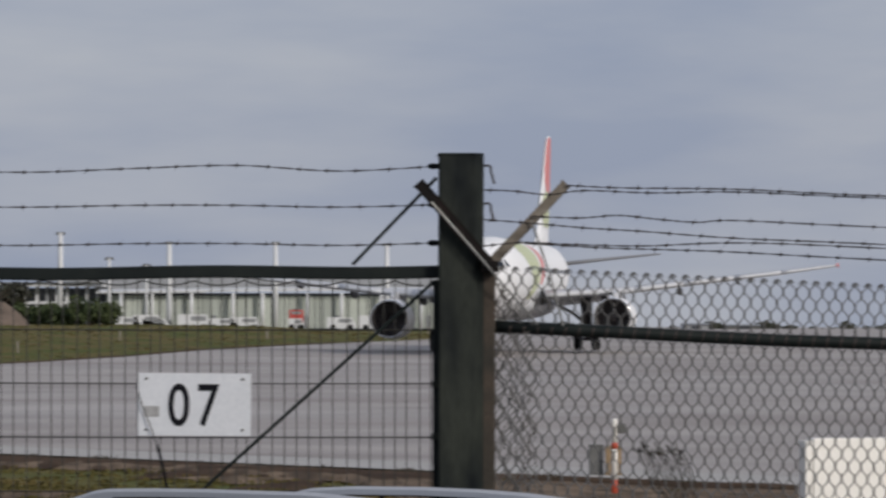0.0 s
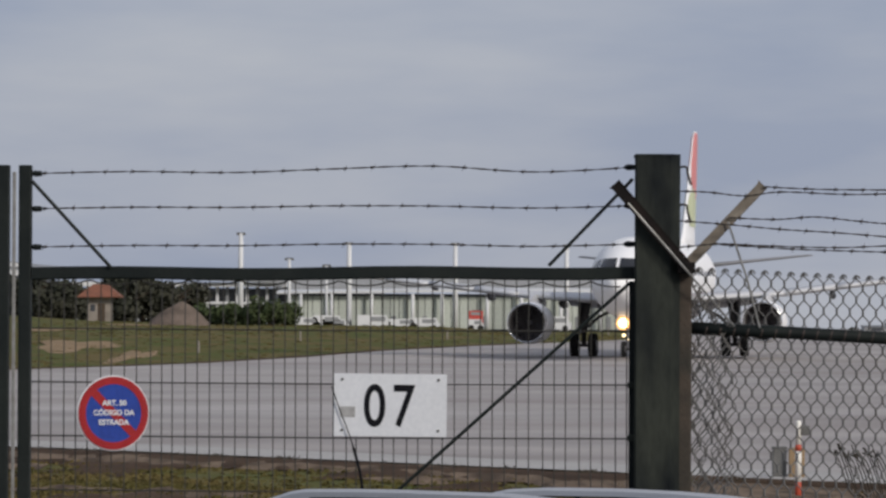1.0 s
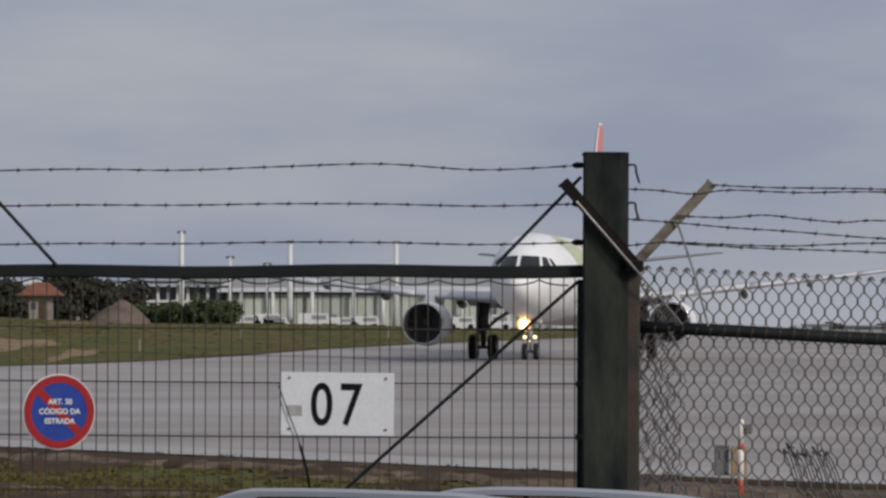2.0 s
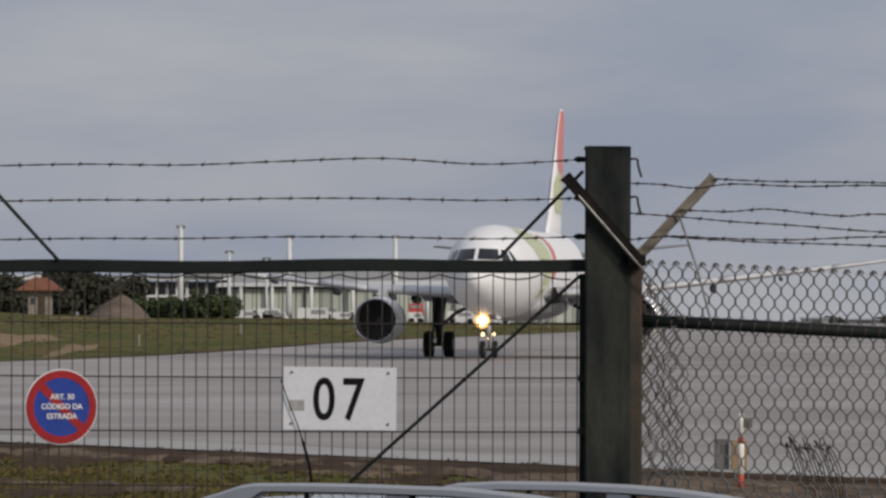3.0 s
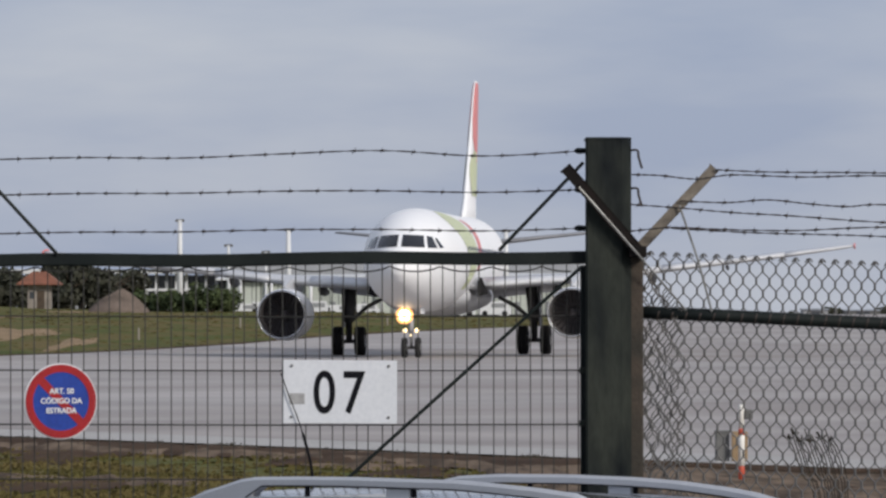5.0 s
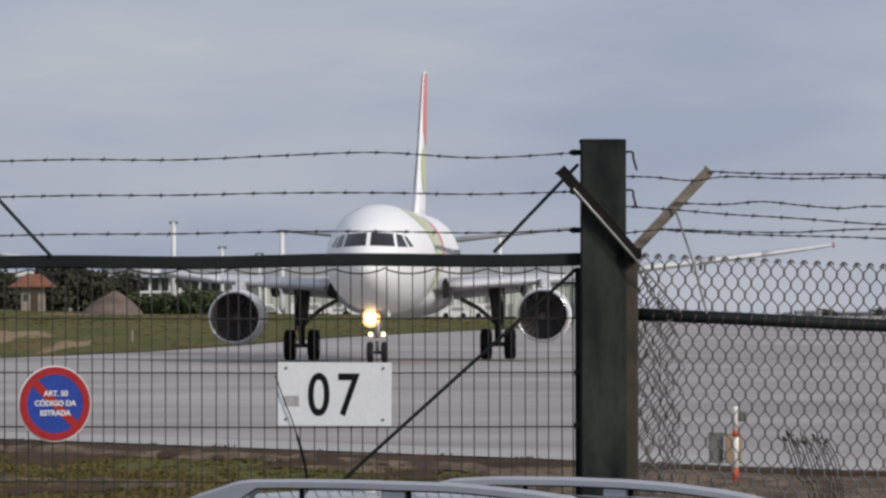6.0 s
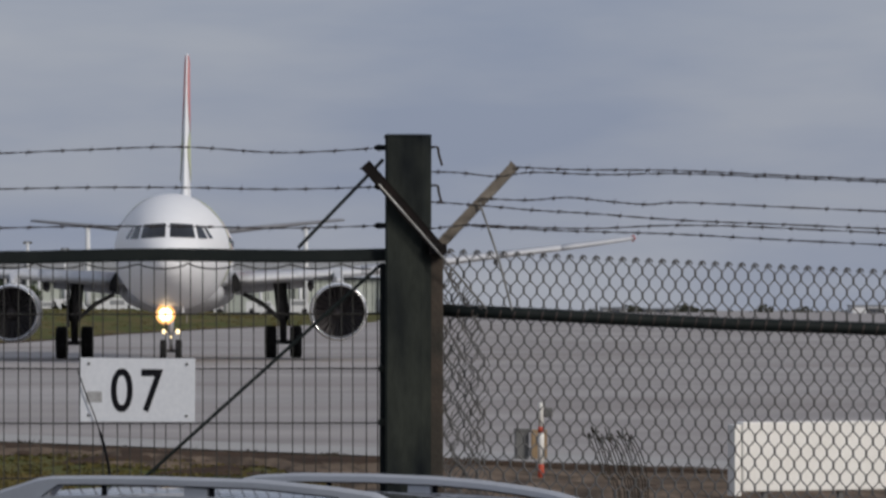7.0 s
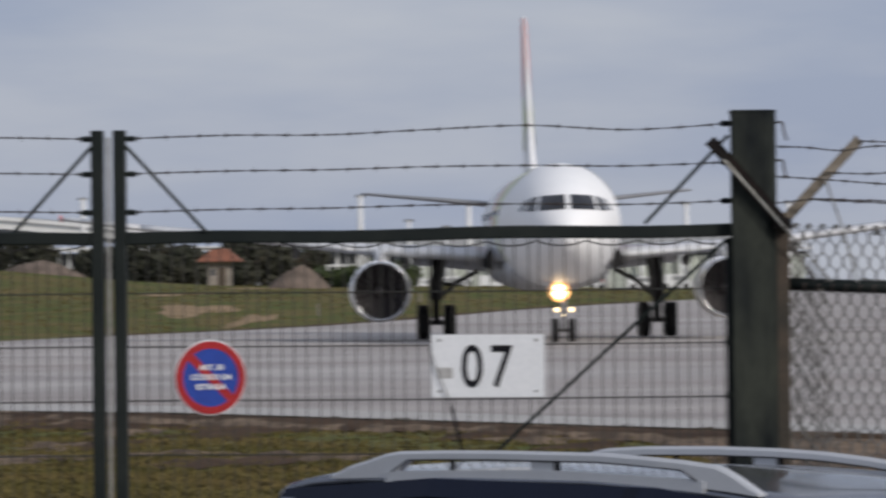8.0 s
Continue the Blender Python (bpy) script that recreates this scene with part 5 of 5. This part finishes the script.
    col = rnd.choice((1445, 1450, 1535, 1600, 1300, 1210, 1700, 1800, 1120, 1010, 1880, 2050)) + rnd.gauss(0, 26)
    hh = 1.9 * max(0.15, 0.6 + noise.noise(Vector((col * 0.02, 0, 0)))) * rnd.uniform(0.5, 1.1)
    leafy(bm, (aside(col, y), y, ground_z(0, y) + hh * 0.4), hh, 26, rnd, hh * 0.3, 0.5)
woods_mesh = part("far_trees", bm, "leaf_far", far_wood)
for i, (col, y, w, h, mat) in enumerate(((1448, 1050, 5, 1.0, "roof_grey"), (1532, 1100, 7, 0.8, "box_grey"), (1912, 1000, 9, 1.4, "terminal_white"))):
    b = thing("airfield_shed", "low shed far across the apron", "building", pose(aside(col, y), y, ground_z(0, y)), group="far sheds")
    bm = bmesh.new()
    box(bm, (-w / 2, 0, -0.3), (w / 2, 8, h), 0.05)
    part("wall", bm, mat, b)
    bm = bmesh.new()
    loft(bm, [[(x, -0.4, h), (x, 8.4, h), (x, 4, h + 0.3)] for x in (-w / 2 - 0.3, w / 2 + 0.3)])
    part("roof", bm, "roof_grey", b)
    bm = bmesh.new()
    box(bm, (-w * 0.2, -0.06, 0), (w * 0.2, 0.02, h * 0.7), 0.02)
    part("door", bm, "terminal_dark", b)

# hills on the skyline, with distance haze put into their grey


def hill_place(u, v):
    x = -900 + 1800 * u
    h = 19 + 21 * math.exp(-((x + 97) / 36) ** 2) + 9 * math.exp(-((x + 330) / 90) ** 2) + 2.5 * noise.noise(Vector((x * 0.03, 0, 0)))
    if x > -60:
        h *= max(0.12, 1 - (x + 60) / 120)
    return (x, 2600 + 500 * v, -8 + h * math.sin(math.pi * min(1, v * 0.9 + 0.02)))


sheet("backdrop_hill", 200, 10, hill_place, "hill", "low wooded hill on the skyline, greyed in colour to stand for haze", "hill")


# ---------------------------------------------------------------- the airliner
# local: x to the nose, y to its left, z up; origin on the ground between the main wheels
SECTIONS = [(17.7, 3.337, 0.03, 0.030), (17.62, 3.347, 0.26, 0.254), (17.35, 3.364, 0.55, 0.538), (16.9, 3.410, 0.85, 0.843), (16.3, 3.474, 1.13, 1.138), (15.5, 3.556, 1.36, 1.425),
            (14.6, 3.627, 1.55, 1.661), (13.5, 3.686, 1.73, 1.848), (12.2, 3.714, 1.88, 1.944), (10.8, 3.720, 1.975, 2.000), (4, 3.720, 1.975, 2.000), (-4, 3.720, 1.975, 2.000),
            (-8, 3.780, 1.95, 1.959), (-11, 4.051, 1.72, 1.729), (-14, 4.402, 1.28, 1.351), (-16.8, 4.780, 0.78, 0.880), (-18.8, 5.000, 0.42, 0.500), (-19.8, 5.100, 0.18, 0.220)]


def section(x):
    for a, b in zip(SECTIONS, SECTIONS[1:]):
        if b[0] <= x <= a[0]:
            k = (a[0] - x) / (a[0] - b[0])
            return [p + (q - p) * k for p, q in zip(a[1:], b[1:])]
    return list(SECTIONS[0 if x > 0 else -1][1:])


def skin(x, ang, out=0.0):
    """A point of the fuselage at station x, ang degrees from the crown towards its left."""
    zc, ry, rz = section(x)
    a = radians(ang)
    return Vector((x, (ry + out) * math.sin(a), zc + (rz + out) * math.cos(a)))


def nose_x(y, z):
    """The station at which the nose's skin passes through (y, z)."""
    lo, hi = 10.0, 17.69
    for _ in range(40):
        mid = (lo + hi) / 2
        zc, ry, rz = section(mid)
        if (y / ry) ** 2 + ((z - zc) / rz) ** 2 > 1:
            hi = mid
        else:
            lo = mid
    return lo


plane = thing("airliner", "white twin-engine airliner with green and red livery, lamps lit", "aeroplane")

bm = bmesh.new()
xs = []
for a, b in zip(SECTIONS, SECTIONS[1:]):
    n = 3 if a[0] > 10 else 4
    xs += [a[0] + (b[0] - a[0]) * k / n for k in range(n)]
xs.append(-19.8)
loft(bm, [[skin(x, 360 * k / 56) for k in range(56)] for x in xs])
part("fuselage", bm, "plane_white", plane, smooth=True)

bm = bmesh.new()   # belly fairing
loft(bm, [[(x, w * math.cos(2 * math.pi * k / 24), 2.35 + h * math.sin(2 * math.pi * k / 24)) for k in range(24)] for x, w, h in ((7.2, 0.9, 0.3), (6.4, 1.6, 0.62), (4.5, 1.98, 0.78), (0, 2.05, 0.8), (-3, 1.9, 0.72), (-5.2, 1.2, 0.4), (-6.2, 0.6, 0.15))])
part("belly_fairing", bm, "plane_grey", plane, smooth=True)


def skin_patch(name, mat, lines, label=""):
    """A thin painted or glazed skin piece: rows of points, with the rim turned in."""
    bm = bmesh.new()
    top = [[bm.verts.new(p) for p in row] for row in lines]
    for a, b in zip(top, top[1:]):
        for k in range(len(a) - 1):
            bm.faces.new((a[k], a[k + 1], b[k + 1], b[k]))
    return part(name, bm, mat, plane, label, smooth=True)


# windscreen and side panes, corner by corner on the nose
for s in (-1, 1):
    for quad in (((0.075, 4.13), (0.90, 4.11), (0.80, 4.57), (0.075, 4.60)), ((1.00, 4.10), (1.29, 4.10), (1.08, 4.52), (0.90, 4.56)), ((1.36, 4.10), (1.46, 4.13), (1.24, 4.46), (1.15, 4.50))):
        lines = []
        for i in range(6):
            v = i / 5
            row = []
            for j in range(7):
                u = j / 6
                y = (quad[0][0] * (1 - u) + quad[1][0] * u) * (1 - v) + (quad[3][0] * (1 - u) + quad[2][0] * u) * v
                z = (quad[0][1] * (1 - u) + quad[1][1] * u) * (1 - v) + (quad[3][1] * (1 - u) + quad[2][1] * u) * v
                x = nose_x(y, z)
                zc, ry, rz = section(x)
                n = Vector((0.6, y / ry ** 2, (z - zc) / rz ** 2)).normalized()
                row.append(Vector((x, s * y, z)) + Vector((n.x, s * n.y, n.z)) * 0.018)
            lines.append(row)
        skin_patch("cockpit_window", "window", lines)
    # livery sweeps
    for mat, rows in (("plane_green", ((20, 10.6, 8.0), (35, 11.6, 5.7), (50, 11.4, 5.0), (65, 10.7, 5.0), (80, 9.6, 5.3), (95, 8.8, 5.8), (110, 8.8, 6.9), (125, 9.3, 8.2))), ("plane_red", ((34, 4.4, 3.2), (45, 3.8, 2.3), (60, 4.0, 2.4), (75, 4.5, 3.0), (88, 5.0, 3.7), (100, 5.6, 4.7)))):
        lines = []
        for (a0, p0, q0), (a1, p1, q1) in zip(rows, rows[1:]):
            for i in range(6):
                f = i / 5
                a, x0, x1 = a0 + (a1 - a0) * f, p0 + (p1 - p0) * f, q0 + (q1 - q0) * f
                lines.append([skin(x0 + (x1 - x0) * k / 8, s * a, 0.012) for k in range(9)])
        skin_patch("livery_band", mat, lines)
    # cabin windows
    bm = bmesh.new()
    loft(bm, [[(0.11 * math.cos(t) * k, s * 0.012 * y, 0.165 * math.sin(t) * k) for t in [2 * math.pi * i / 10 for i in range(10)]] for k, y in ((1, 0), (0.92, 1))])
    first = part("cabin_window", bm, "window", plane)
    spots = [skin(9.6 - 0.533 * i, s * 79, 0.004) for i in range(34)]
    first.matrix_basis = Matrix.Translation(spots[0])
    for p in spots[1:]:
        share("cabin_window", first.data, plane, Matrix.Translation(p))


def aerofoil(y, x, chord, z, thick, n=11, bend=0.12):
    up, lo = [], []
    for i in range(n + 1):
        k = (1 - math.cos(math.pi * i / n)) / 2
        t = 5 * thick * (0.2969 * math.sqrt(k) - 0.126 * k - 0.3516 * k ** 2 + 0.2843 * k ** 3 - 0.1036 * k ** 4)
        camber = bend * thick * math.sin(math.pi * k)
        up.append((x - chord * k, y, z + t + camber))
        lo.append((x - chord * k, y, z - t * (0.9 if bend else 1.0) + camber))
    return up + lo[::-1][1:-1]


WING = [(1.5, 6.3, 7.0, 2.70, 0.62), (3.4, 5.0, 5.7, 2.84, 0.50), (6.4, 3.5, 4.2, 3.03, 0.41), (10, 1.65, 3.2, 3.46, 0.34), (14, -0.4, 2.2, 3.92, 0.25), (16.4, -1.65, 1.6, 4.24, 0.17), (16.75, -2.1, 1.1, 4.29, 0.10)]


def wing_at(y):
    return [steps(y, [(r[0], r[k]) for r in WING]) for k in (1, 2, 3, 4)]


for s in (-1, 1):
    bm = bmesh.new()
    loft(bm, [aerofoil(s * y, x, c, z, t) for y, x, c, z, t in WING])
    wing = part("wing", bm, "plane_grey", plane, smooth=True)
    for y0, y1 in ((2.3, 4.9), (6.6, 9.0), (9.08, 11.5), (11.58, 13.9), (13.98, 16.0)):
        bm = bmesh.new()   # bright leading-edge slat
        rings = []
        for i in range(5):
            y = y0 + (y1 - y0) * i / 4
            x, c, z, t = wing_at(y)
            full = aerofoil(s * y, x + 0.02, c, z, t * 1.05)
            rings.append(full[:4] + full[-3:])
        loft(bm, rings)
        part("slat", bm, "plane_grey", wing, smooth=True)
    for y, ln, g in ((4.8, 3.2, 1.0), (8.6, 2.9, 1.0), (11.6, 2.3, 0.5)):
        x, c, z, t = wing_at(y)
        bm = bmesh.new()   # flap-track fairing
        loft(bm, [[(x - c * 0.55 - ln * k, s * y + r * g * 0.13 * math.cos(a), z - (t * 0.4 + 0.10 + 0.10 * k) * (0.5 + 0.5 * g) + r * g * 0.22 * math.sin(a)) for a in [2 * math.pi * i / 12 for i in range(12)]] for k, r in ((-0.12, 0.1), (0, 0.55), (0.25, 1), (0.6, 0.95), (0.9, 0.5), (1.0, 0.1))])
        part("flap_fairing", bm, "gear", wing, smooth=True)
    bm = bmesh.new()   # black wedge in place of the shadow gap beside the root fairing
    loft(bm, [[(x, s * y, z) for y, z in ((2.02, 2.30), (2.34, 2.42), (2.26, 2.80), (2.10, 3.06), (2.0, 2.9))] for x in (6.15, 5.2)])
    part("root_shadow_wedge", bm, "rubber", wing, "dark wedge standing in for the shadow gap at the wing root")
    for y0, y1 in ((2.05, 4.6),):
        bm = bmesh.new()   # lowered trailing-edge flap
        rings = []
        for i in range(5):
            y = y0 + (y1 - y0) * i / 4
            x, c, z, t = wing_at(y)
            q = c * 0.17 + 0.35
            rings.append([(x - c * 0.86 - q * (u * 0.9 + v * 0.43), s * y, z - 0.02 - q * (u * 0.30 - v * 0.9)) for u, v in ((0, 0), (0.12, 0.07), (0.4, 0.09), (1, 0.015), (1, -0.015), (0.4, -0.06), (0.1, -0.05))])
        loft(bm, rings)
        part("flap", bm, "plane_grey", wing, smooth=True)
    bm = bmesh.new()   # wing-tip fence
    loft(bm, [[(x, s * 16.77 + s * dy, z) for x, z in ((-1.8 - k, 4.29), (-2.6, 4.29 + h), (-3.5, 4.29 + h * 1.05), (-3.4, 4.29), (-3.5, 4.29 - h * 0.8), (-2.7, 4.29 - h * 0.6))] for dy, k, h in ((-0.03, 0.05, 0.12), (0, 0, 0.15), (0.03, 0.05, 0.12))])
    part("wingtip_fence", bm, "plane_red", wing, "red wing-tip fence")
    # tailplane, in grey darkened for its backlit underside
    bm = bmesh.new()
    loft(bm, [aerofoil(s * y, x, c, z, t) for y, x, c, z, t in ((0.3, -12.9, 3.9, 4.62, 0.28), (3.2, -14.6, 2.7, 4.95, 0.19), (6.0, -16.2, 1.6, 5.24, 0.12), (6.22, -16.6, 1.1, 5.25, 0.08))])
    part("tailplane", bm, "tail_shaded_grey", plane, smooth=True)
    # engine
    ey, ez = s * 5.76, 1.64
    bm = bmesh.new()
    lathe_x(bm, [(6.50, 0.985), (6.3, 1.005), (5.7, 1.03), (4.8, 1.04), (3.8, 0.99), (2.9, 0.88), (2.3, 0.80), (2.32, 0.72), (3.2, 0.70)], 44, ey, ez)
    nac = part("nacelle", bm, "plane_white", plane, smooth=True)
    bm = bmesh.new()
    lathe_x(bm, [(6.48, 0.99), (6.58, 0.978), (6.64, 0.952), (6.63, 0.922), (6.55, 0.892), (6.40, 0.875)], 44, ey, ez)
    part("intake_lip", bm, "lip", nac, "polished metal intake lip", smooth=True)
    bm = bmesh.new()
    lathe_x(bm, [(6.41, 0.876), (6.0, 0.865), (5.4, 0.875), (5.0, 0.88)], 40, ey, ez)
    part("intake_duct", bm, "duct", nac, smooth=True)
    bm = bmesh.new()
    lathe_x(bm, [(5.02, 0.885), (5.0, 0.001)], 40, ey, ez)
    part("fan_case", bm, "duct", nac)
    bm = bmesh.new()
    vs4 = []
    for r, da, dx in ((0.2, -0.10, 0.10), (0.2, 0.10, -0.02), (0.55, 0.09, -0.03), (0.86, 0.06, -0.06), (0.86, -0.075, 0.12), (0.55, -0.09, 0.11)):
        vs4.append((dx, r * math.cos(da), r * math.sin(da)))
    loft(bm, [vs4, [(x - 0.012, y, z) for x, y, z in vs4]])
    blade = part("fan_blade", bm, "fan", nac)
    blade.matrix_basis = Matrix.Translation((5.2, ey, ez))
    for k in range(1, 24):
        share("fan_blade", blade.data, nac, Matrix.Translation((5.2, ey, ez)) @ Matrix.Rotation(2 * math.pi * k / 24, 4, "X"))
    bm = bmesh.new()
    lathe_x(bm, [(5.62, 0.01), (5.5, 0.10), (5.3, 0.20), (5.1, 0.26)], 24, ey, ez, True)
    part("spinner", bm, "fan", nac, smooth=True)
    bm = bmesh.new()
    loft(bm, [[(x, ey - w, z0), (x, ey + w, z0), (x, ey + w * 0.7, z1), (x, ey - w * 0.7, z1)] for x, w, z0, z1 in ((5.4, 0.06, 2.70, 2.80), (4.6, 0.20, 2.62, 3.02), (2.5, 0.24, 2.3, 3.15), (0.6, 0.16, 2.6, 2.95))])
    part("pylon", bm, "plane_grey", nac)
    # main gear
    gy = s * 3.795
    bm = bmesh.new()
    polytube(bm, [(0.0, gy, 0.58), (0.0, gy, 1.35), (0.02, gy, 1.40), (0.05, gy - s * 0.12, 2.75)], 0.15, 14, radii=[0.13, 0.14, 0.23, 0.25])
    leg = part("main_gear_leg", bm, "gear", plane, smooth=True)
    bm = bmesh.new()
    polytube(bm, [(0, gy - 0.60, 0.585), (0, gy + 0.60, 0.585)], 0.085, 12)
    part("axle", bm, "gear", leg)
    bm = bmesh.new()
    polytube(bm, [(0.06, gy - s * 0.05, 1.38), (0.06, gy - s * 0.75, 1.98), (0.06, gy - s * 1.45, 2.35)], 0.085, 10)
    part("side_brace", bm, "gear", leg)
    bm = bmesh.new()
    polytube(bm, [(-0.14, gy, 0.75), (-0.34, gy, 1.08), (-0.14, gy, 1.38)], 0.045, 8)
    part("torque_link", bm, "gear", leg)
    bm = bmesh.new()
    box(bm, (-0.45, gy + s * 0.22 - 0.03, 1.15), (0.45, gy + s * 0.22 + 0.03, 2.75), 0.02)
    part("gear_door", bm, "gear", leg)

# fin and its colours
FIN = [(5.6, -9.6, 7.2, 0.46), (6.6, -11.2, 5.7, 0.38), (8.6, -13.2, 4.3, 0.28), (11.5, -16.0, 2.35, 0.17), (11.88, -16.7, 1.5, 0.09)]


def fin_ring(z, grow=0.0, lead=0.0):
    x, c, t = [steps(z, [(r[0], r[k]) for r in FIN]) for k in (1, 2, 3)]
    ring = aerofoil(0, x - lead, c - lead - 0.02, 0, t, 11, 0.0)
    return [(px, (pz + (grow if pz > 0 else -grow)), z) for px, _, pz in ring]


bm = bmesh.new()
loft(bm, [fin_ring(z) for z in (5.6, 6.2, 6.6, 7.6, 8.6, 9.6, 10.6, 11.5, 11.88)])
part("fin", bm, "plane_white", plane, "white fin with green and red paint", smooth=True)
for mat, zs, lead in (("plane_green", (6.75, 7.1, 7.6, 8.1, 8.45, 8.75), (0.22, 0.14, 0.05, 0.03, 0.08, 0.24)), ("plane_red", (8.3, 8.75, 9.3, 10.1, 10.9, 11.5, 11.80), (0.55, 0.26, 0.08, 0.02, 0.012, 0.012, 0.02))):
    for s in (-1, 1):
        lines = []
        for z, u0 in zip(zs, lead):
            x, c, t = [steps(z, [(r[0], r[k]) for r in FIN]) for k in (1, 2, 3)]
            row = []
            for i in range(13):
                u = u0 + (0.96 - u0) * (i / 12) ** 1.5
                half = 5 * t * (0.2969 * math.sqrt(u) - 0.126 * u - 0.3516 * u ** 2 + 0.2843 * u ** 3 - 0.1036 * u ** 4)
                row.append((x - (c - 0.02) * u, s * (half * 1.06 + 0.02), z))
            lines.append(row)
        skin_patch("fin_colour", mat, lines)

# nose gear with its lamps
NX = 12.64
bm = bmesh.new()
polytube(bm, [(NX, 0, 0.38), (NX, 0, 0.95), (NX, 0, 1.0), (NX - 0.1, 0, 2.1)], 0.08, 12, radii=[0.06, 0.07, 0.10, 0.11])
nleg = part("nose_gear_leg", bm, "hub", plane, smooth=True)
bm = bmesh.new()
polytube(bm, [(NX, -0.34, 0.385), (NX, 0.34, 0.385)], 0.06, 10)
part("axle", bm, "gear", nleg)
bm = bmesh.new()
polytube(bm, [(NX - 0.05, 0, 1.2), (NX - 0.9, 0, 1.95)], 0.05, 8)
part("drag_brace", bm, "gear", nleg)
for s in (-1, 1):
    bm = bmesh.new()
    box(bm, (NX - 0.9, s * 0.42 - 0.02, 1.68), (NX + 0.5, s * 0.42 + 0.02, 2.0), 0.015)
    part("gear_door", bm, "plane_white", nleg)


def lamp_unit(y, z, r, mat, ahead=0.0):
    bm = bmesh.new()
    loft(bm, [[(NX + ahead + x, y + q * math.cos(a), z + q * math.sin(a)) for a in [2 * math.pi * k / 20 for k in range(20)]] for x, q in ((0.08, r * 0.5), (0.14, r * 0.95), (0.22, r * 1.06), (0.22, r * 1.0))])
    house = part("lamp_housing", bm, "gear", nleg, smooth=True)
    bm = bmesh.new()
    loft(bm, [[(NX + ahead + x, y + q * math.cos(a), z + q * math.sin(a)) for a in [2 * math.pi * k / 20 for k in range(20)]] for x, q in ((0.222, r), (0.25, r * 0.75), (0.265, r * 0.3))])
    part("lens", bm, mat, house, "lit warm lamp", smooth=True)
    # added emissive ring in place of the large lamp's halo
    if r > 0.15:
        bm = bmesh.new()
        loft(bm, [[(NX + ahead + x, y + q * math.cos(a), z + q * math.sin(a)) for a in [2 * math.pi * k / 24 for k in range(24)]] for x, q in ((0.20, r * 1.46), (0.235, r * 1.42), (0.235, r * 1.02))], cap=False)
        part("reflector", bm, "lamp_halo", house, "glowing ring standing in for the lamp's orange halo", smooth=True)


# lens made oversized to cover the lamp's glare
lamp_unit(-0.165, 1.62, 0.23, "lamp", 0.7)
lamp_unit(-0.22, 1.04, 0.085, "small_lamp")
lamp_unit(0.24, 1.04, 0.085, "small_lamp")
lamp_unit(0.0, 0.86, 0.035, "small_lamp")

# the body stands a little taller on its struts
for ob in plane.children:
    if not ob.name.startswith(("main_gear_leg", "nose_gear_leg")):
        ob.matrix_basis = Matrix.Translation((0, 0, 0.05)) @ ob.matrix_basis

# wheels, each turning on its axle
WHEELS = []


def aircraft_wheel(x, y, r, w):
    bm = bmesh.new()
    prof = [(-w * 0.42, r * 0.52), (-w * 0.5, r * 0.74), (-w * 0.46, r * 0.92), (-w * 0.3, r * 0.99), (-w * 0.1, r), (-w * 0.08, r * 0.985), (w * 0.08, r * 0.985), (w * 0.1, r), (w * 0.3, r * 0.99), (w * 0.46, r * 0.92), (w * 0.5, r * 0.74), (w * 0.42, r * 0.52)]
    loft(bm, [[(q * math.cos(2 * math.pi * k / 32), yy, q * math.sin(2 * math.pi * k / 32)) for k in range(32)] for yy, q in prof])
    ob = part("wheel", bm, "rubber", plane, "black rubber tyre", smooth=True)
    ob.matrix_basis = Matrix.Translation((x, y, r))
    bm = bmesh.new()
    loft(bm, [[(q * math.cos(2 * math.pi * k / 18), yy, q * math.sin(2 * math.pi * k / 18)) for k in range(18)] for yy, q in ((-w * 0.44, 0.05), (-w * 0.43, r * 0.40), (-w * 0.36, r * 0.5), (w * 0.36, r * 0.5), (w * 0.43, r * 0.40), (w * 0.44, 0.05))])
    for k in range(6):
        a = 2 * math.pi * k / 6
        for side in (-1, 1):
            bmesh.ops.create_cone(bm, cap_ends=True, segments=8, radius1=r * 0.06, radius2=r * 0.05, depth=0.04, matrix=Matrix.Translation((r * 0.26 * math.cos(a), side * w * 0.45, r * 0.26 * math.sin(a))) @ Matrix.Rotation(radians(90), 4, "X"))
    part("rim", bm, "hub", ob)
    WHEELS.append((ob, x, y, r))


for s in (-1, 1):
    for o in (-0.46, 0.46):
        aircraft_wheel(0, s * 3.795 + o, 0.6, 0.44)
    aircraft_wheel(NX, s * 0.26, 0.385, 0.22)


def series(s, *c):
    return sum(a * s ** i for i, a in enumerate(c))


def taxi(t):
    """Where the airliner stands at t seconds: x, y and how far its nose is turned aside."""
    s = (t - 4) / 4
    return (series(s, 1.7539, -7.3234, 1.7757, 0.974, 0.3468), series(s, 223.373, -46.2381, 2.0158, -0.5367),
            series(s, 6.5958, -4.1119, -3.8467, -1.8416, -0.0693))


def motions():
    rows = []
    for k in range(17):
        t = k * 0.5
        x, y, turn = taxi(t)
        s = (t - 4) / 4
        rows.append((t, pose(x, y, ground_z(max(x, -6), y) + 0.05, series(s, 0.4027, -0.1887), series(s, -0.0819, 0.139), -90 - turn)))
    walk(plane, rows)
    for ob, x, y, r in WHEELS:
        spin, gone, last = [], 0.0, taxi(0)
        for k in range(241):
            t = k / 30
            now = taxi(t)
            gone += math.hypot(now[0] - last[0], now[1] - last[1])
            last = now
            spin.append((t, Matrix.Translation((x, y, r)) @ Matrix.Rotation(gone / r, 4, "Y")))
        walk(ob, spin)


motions()
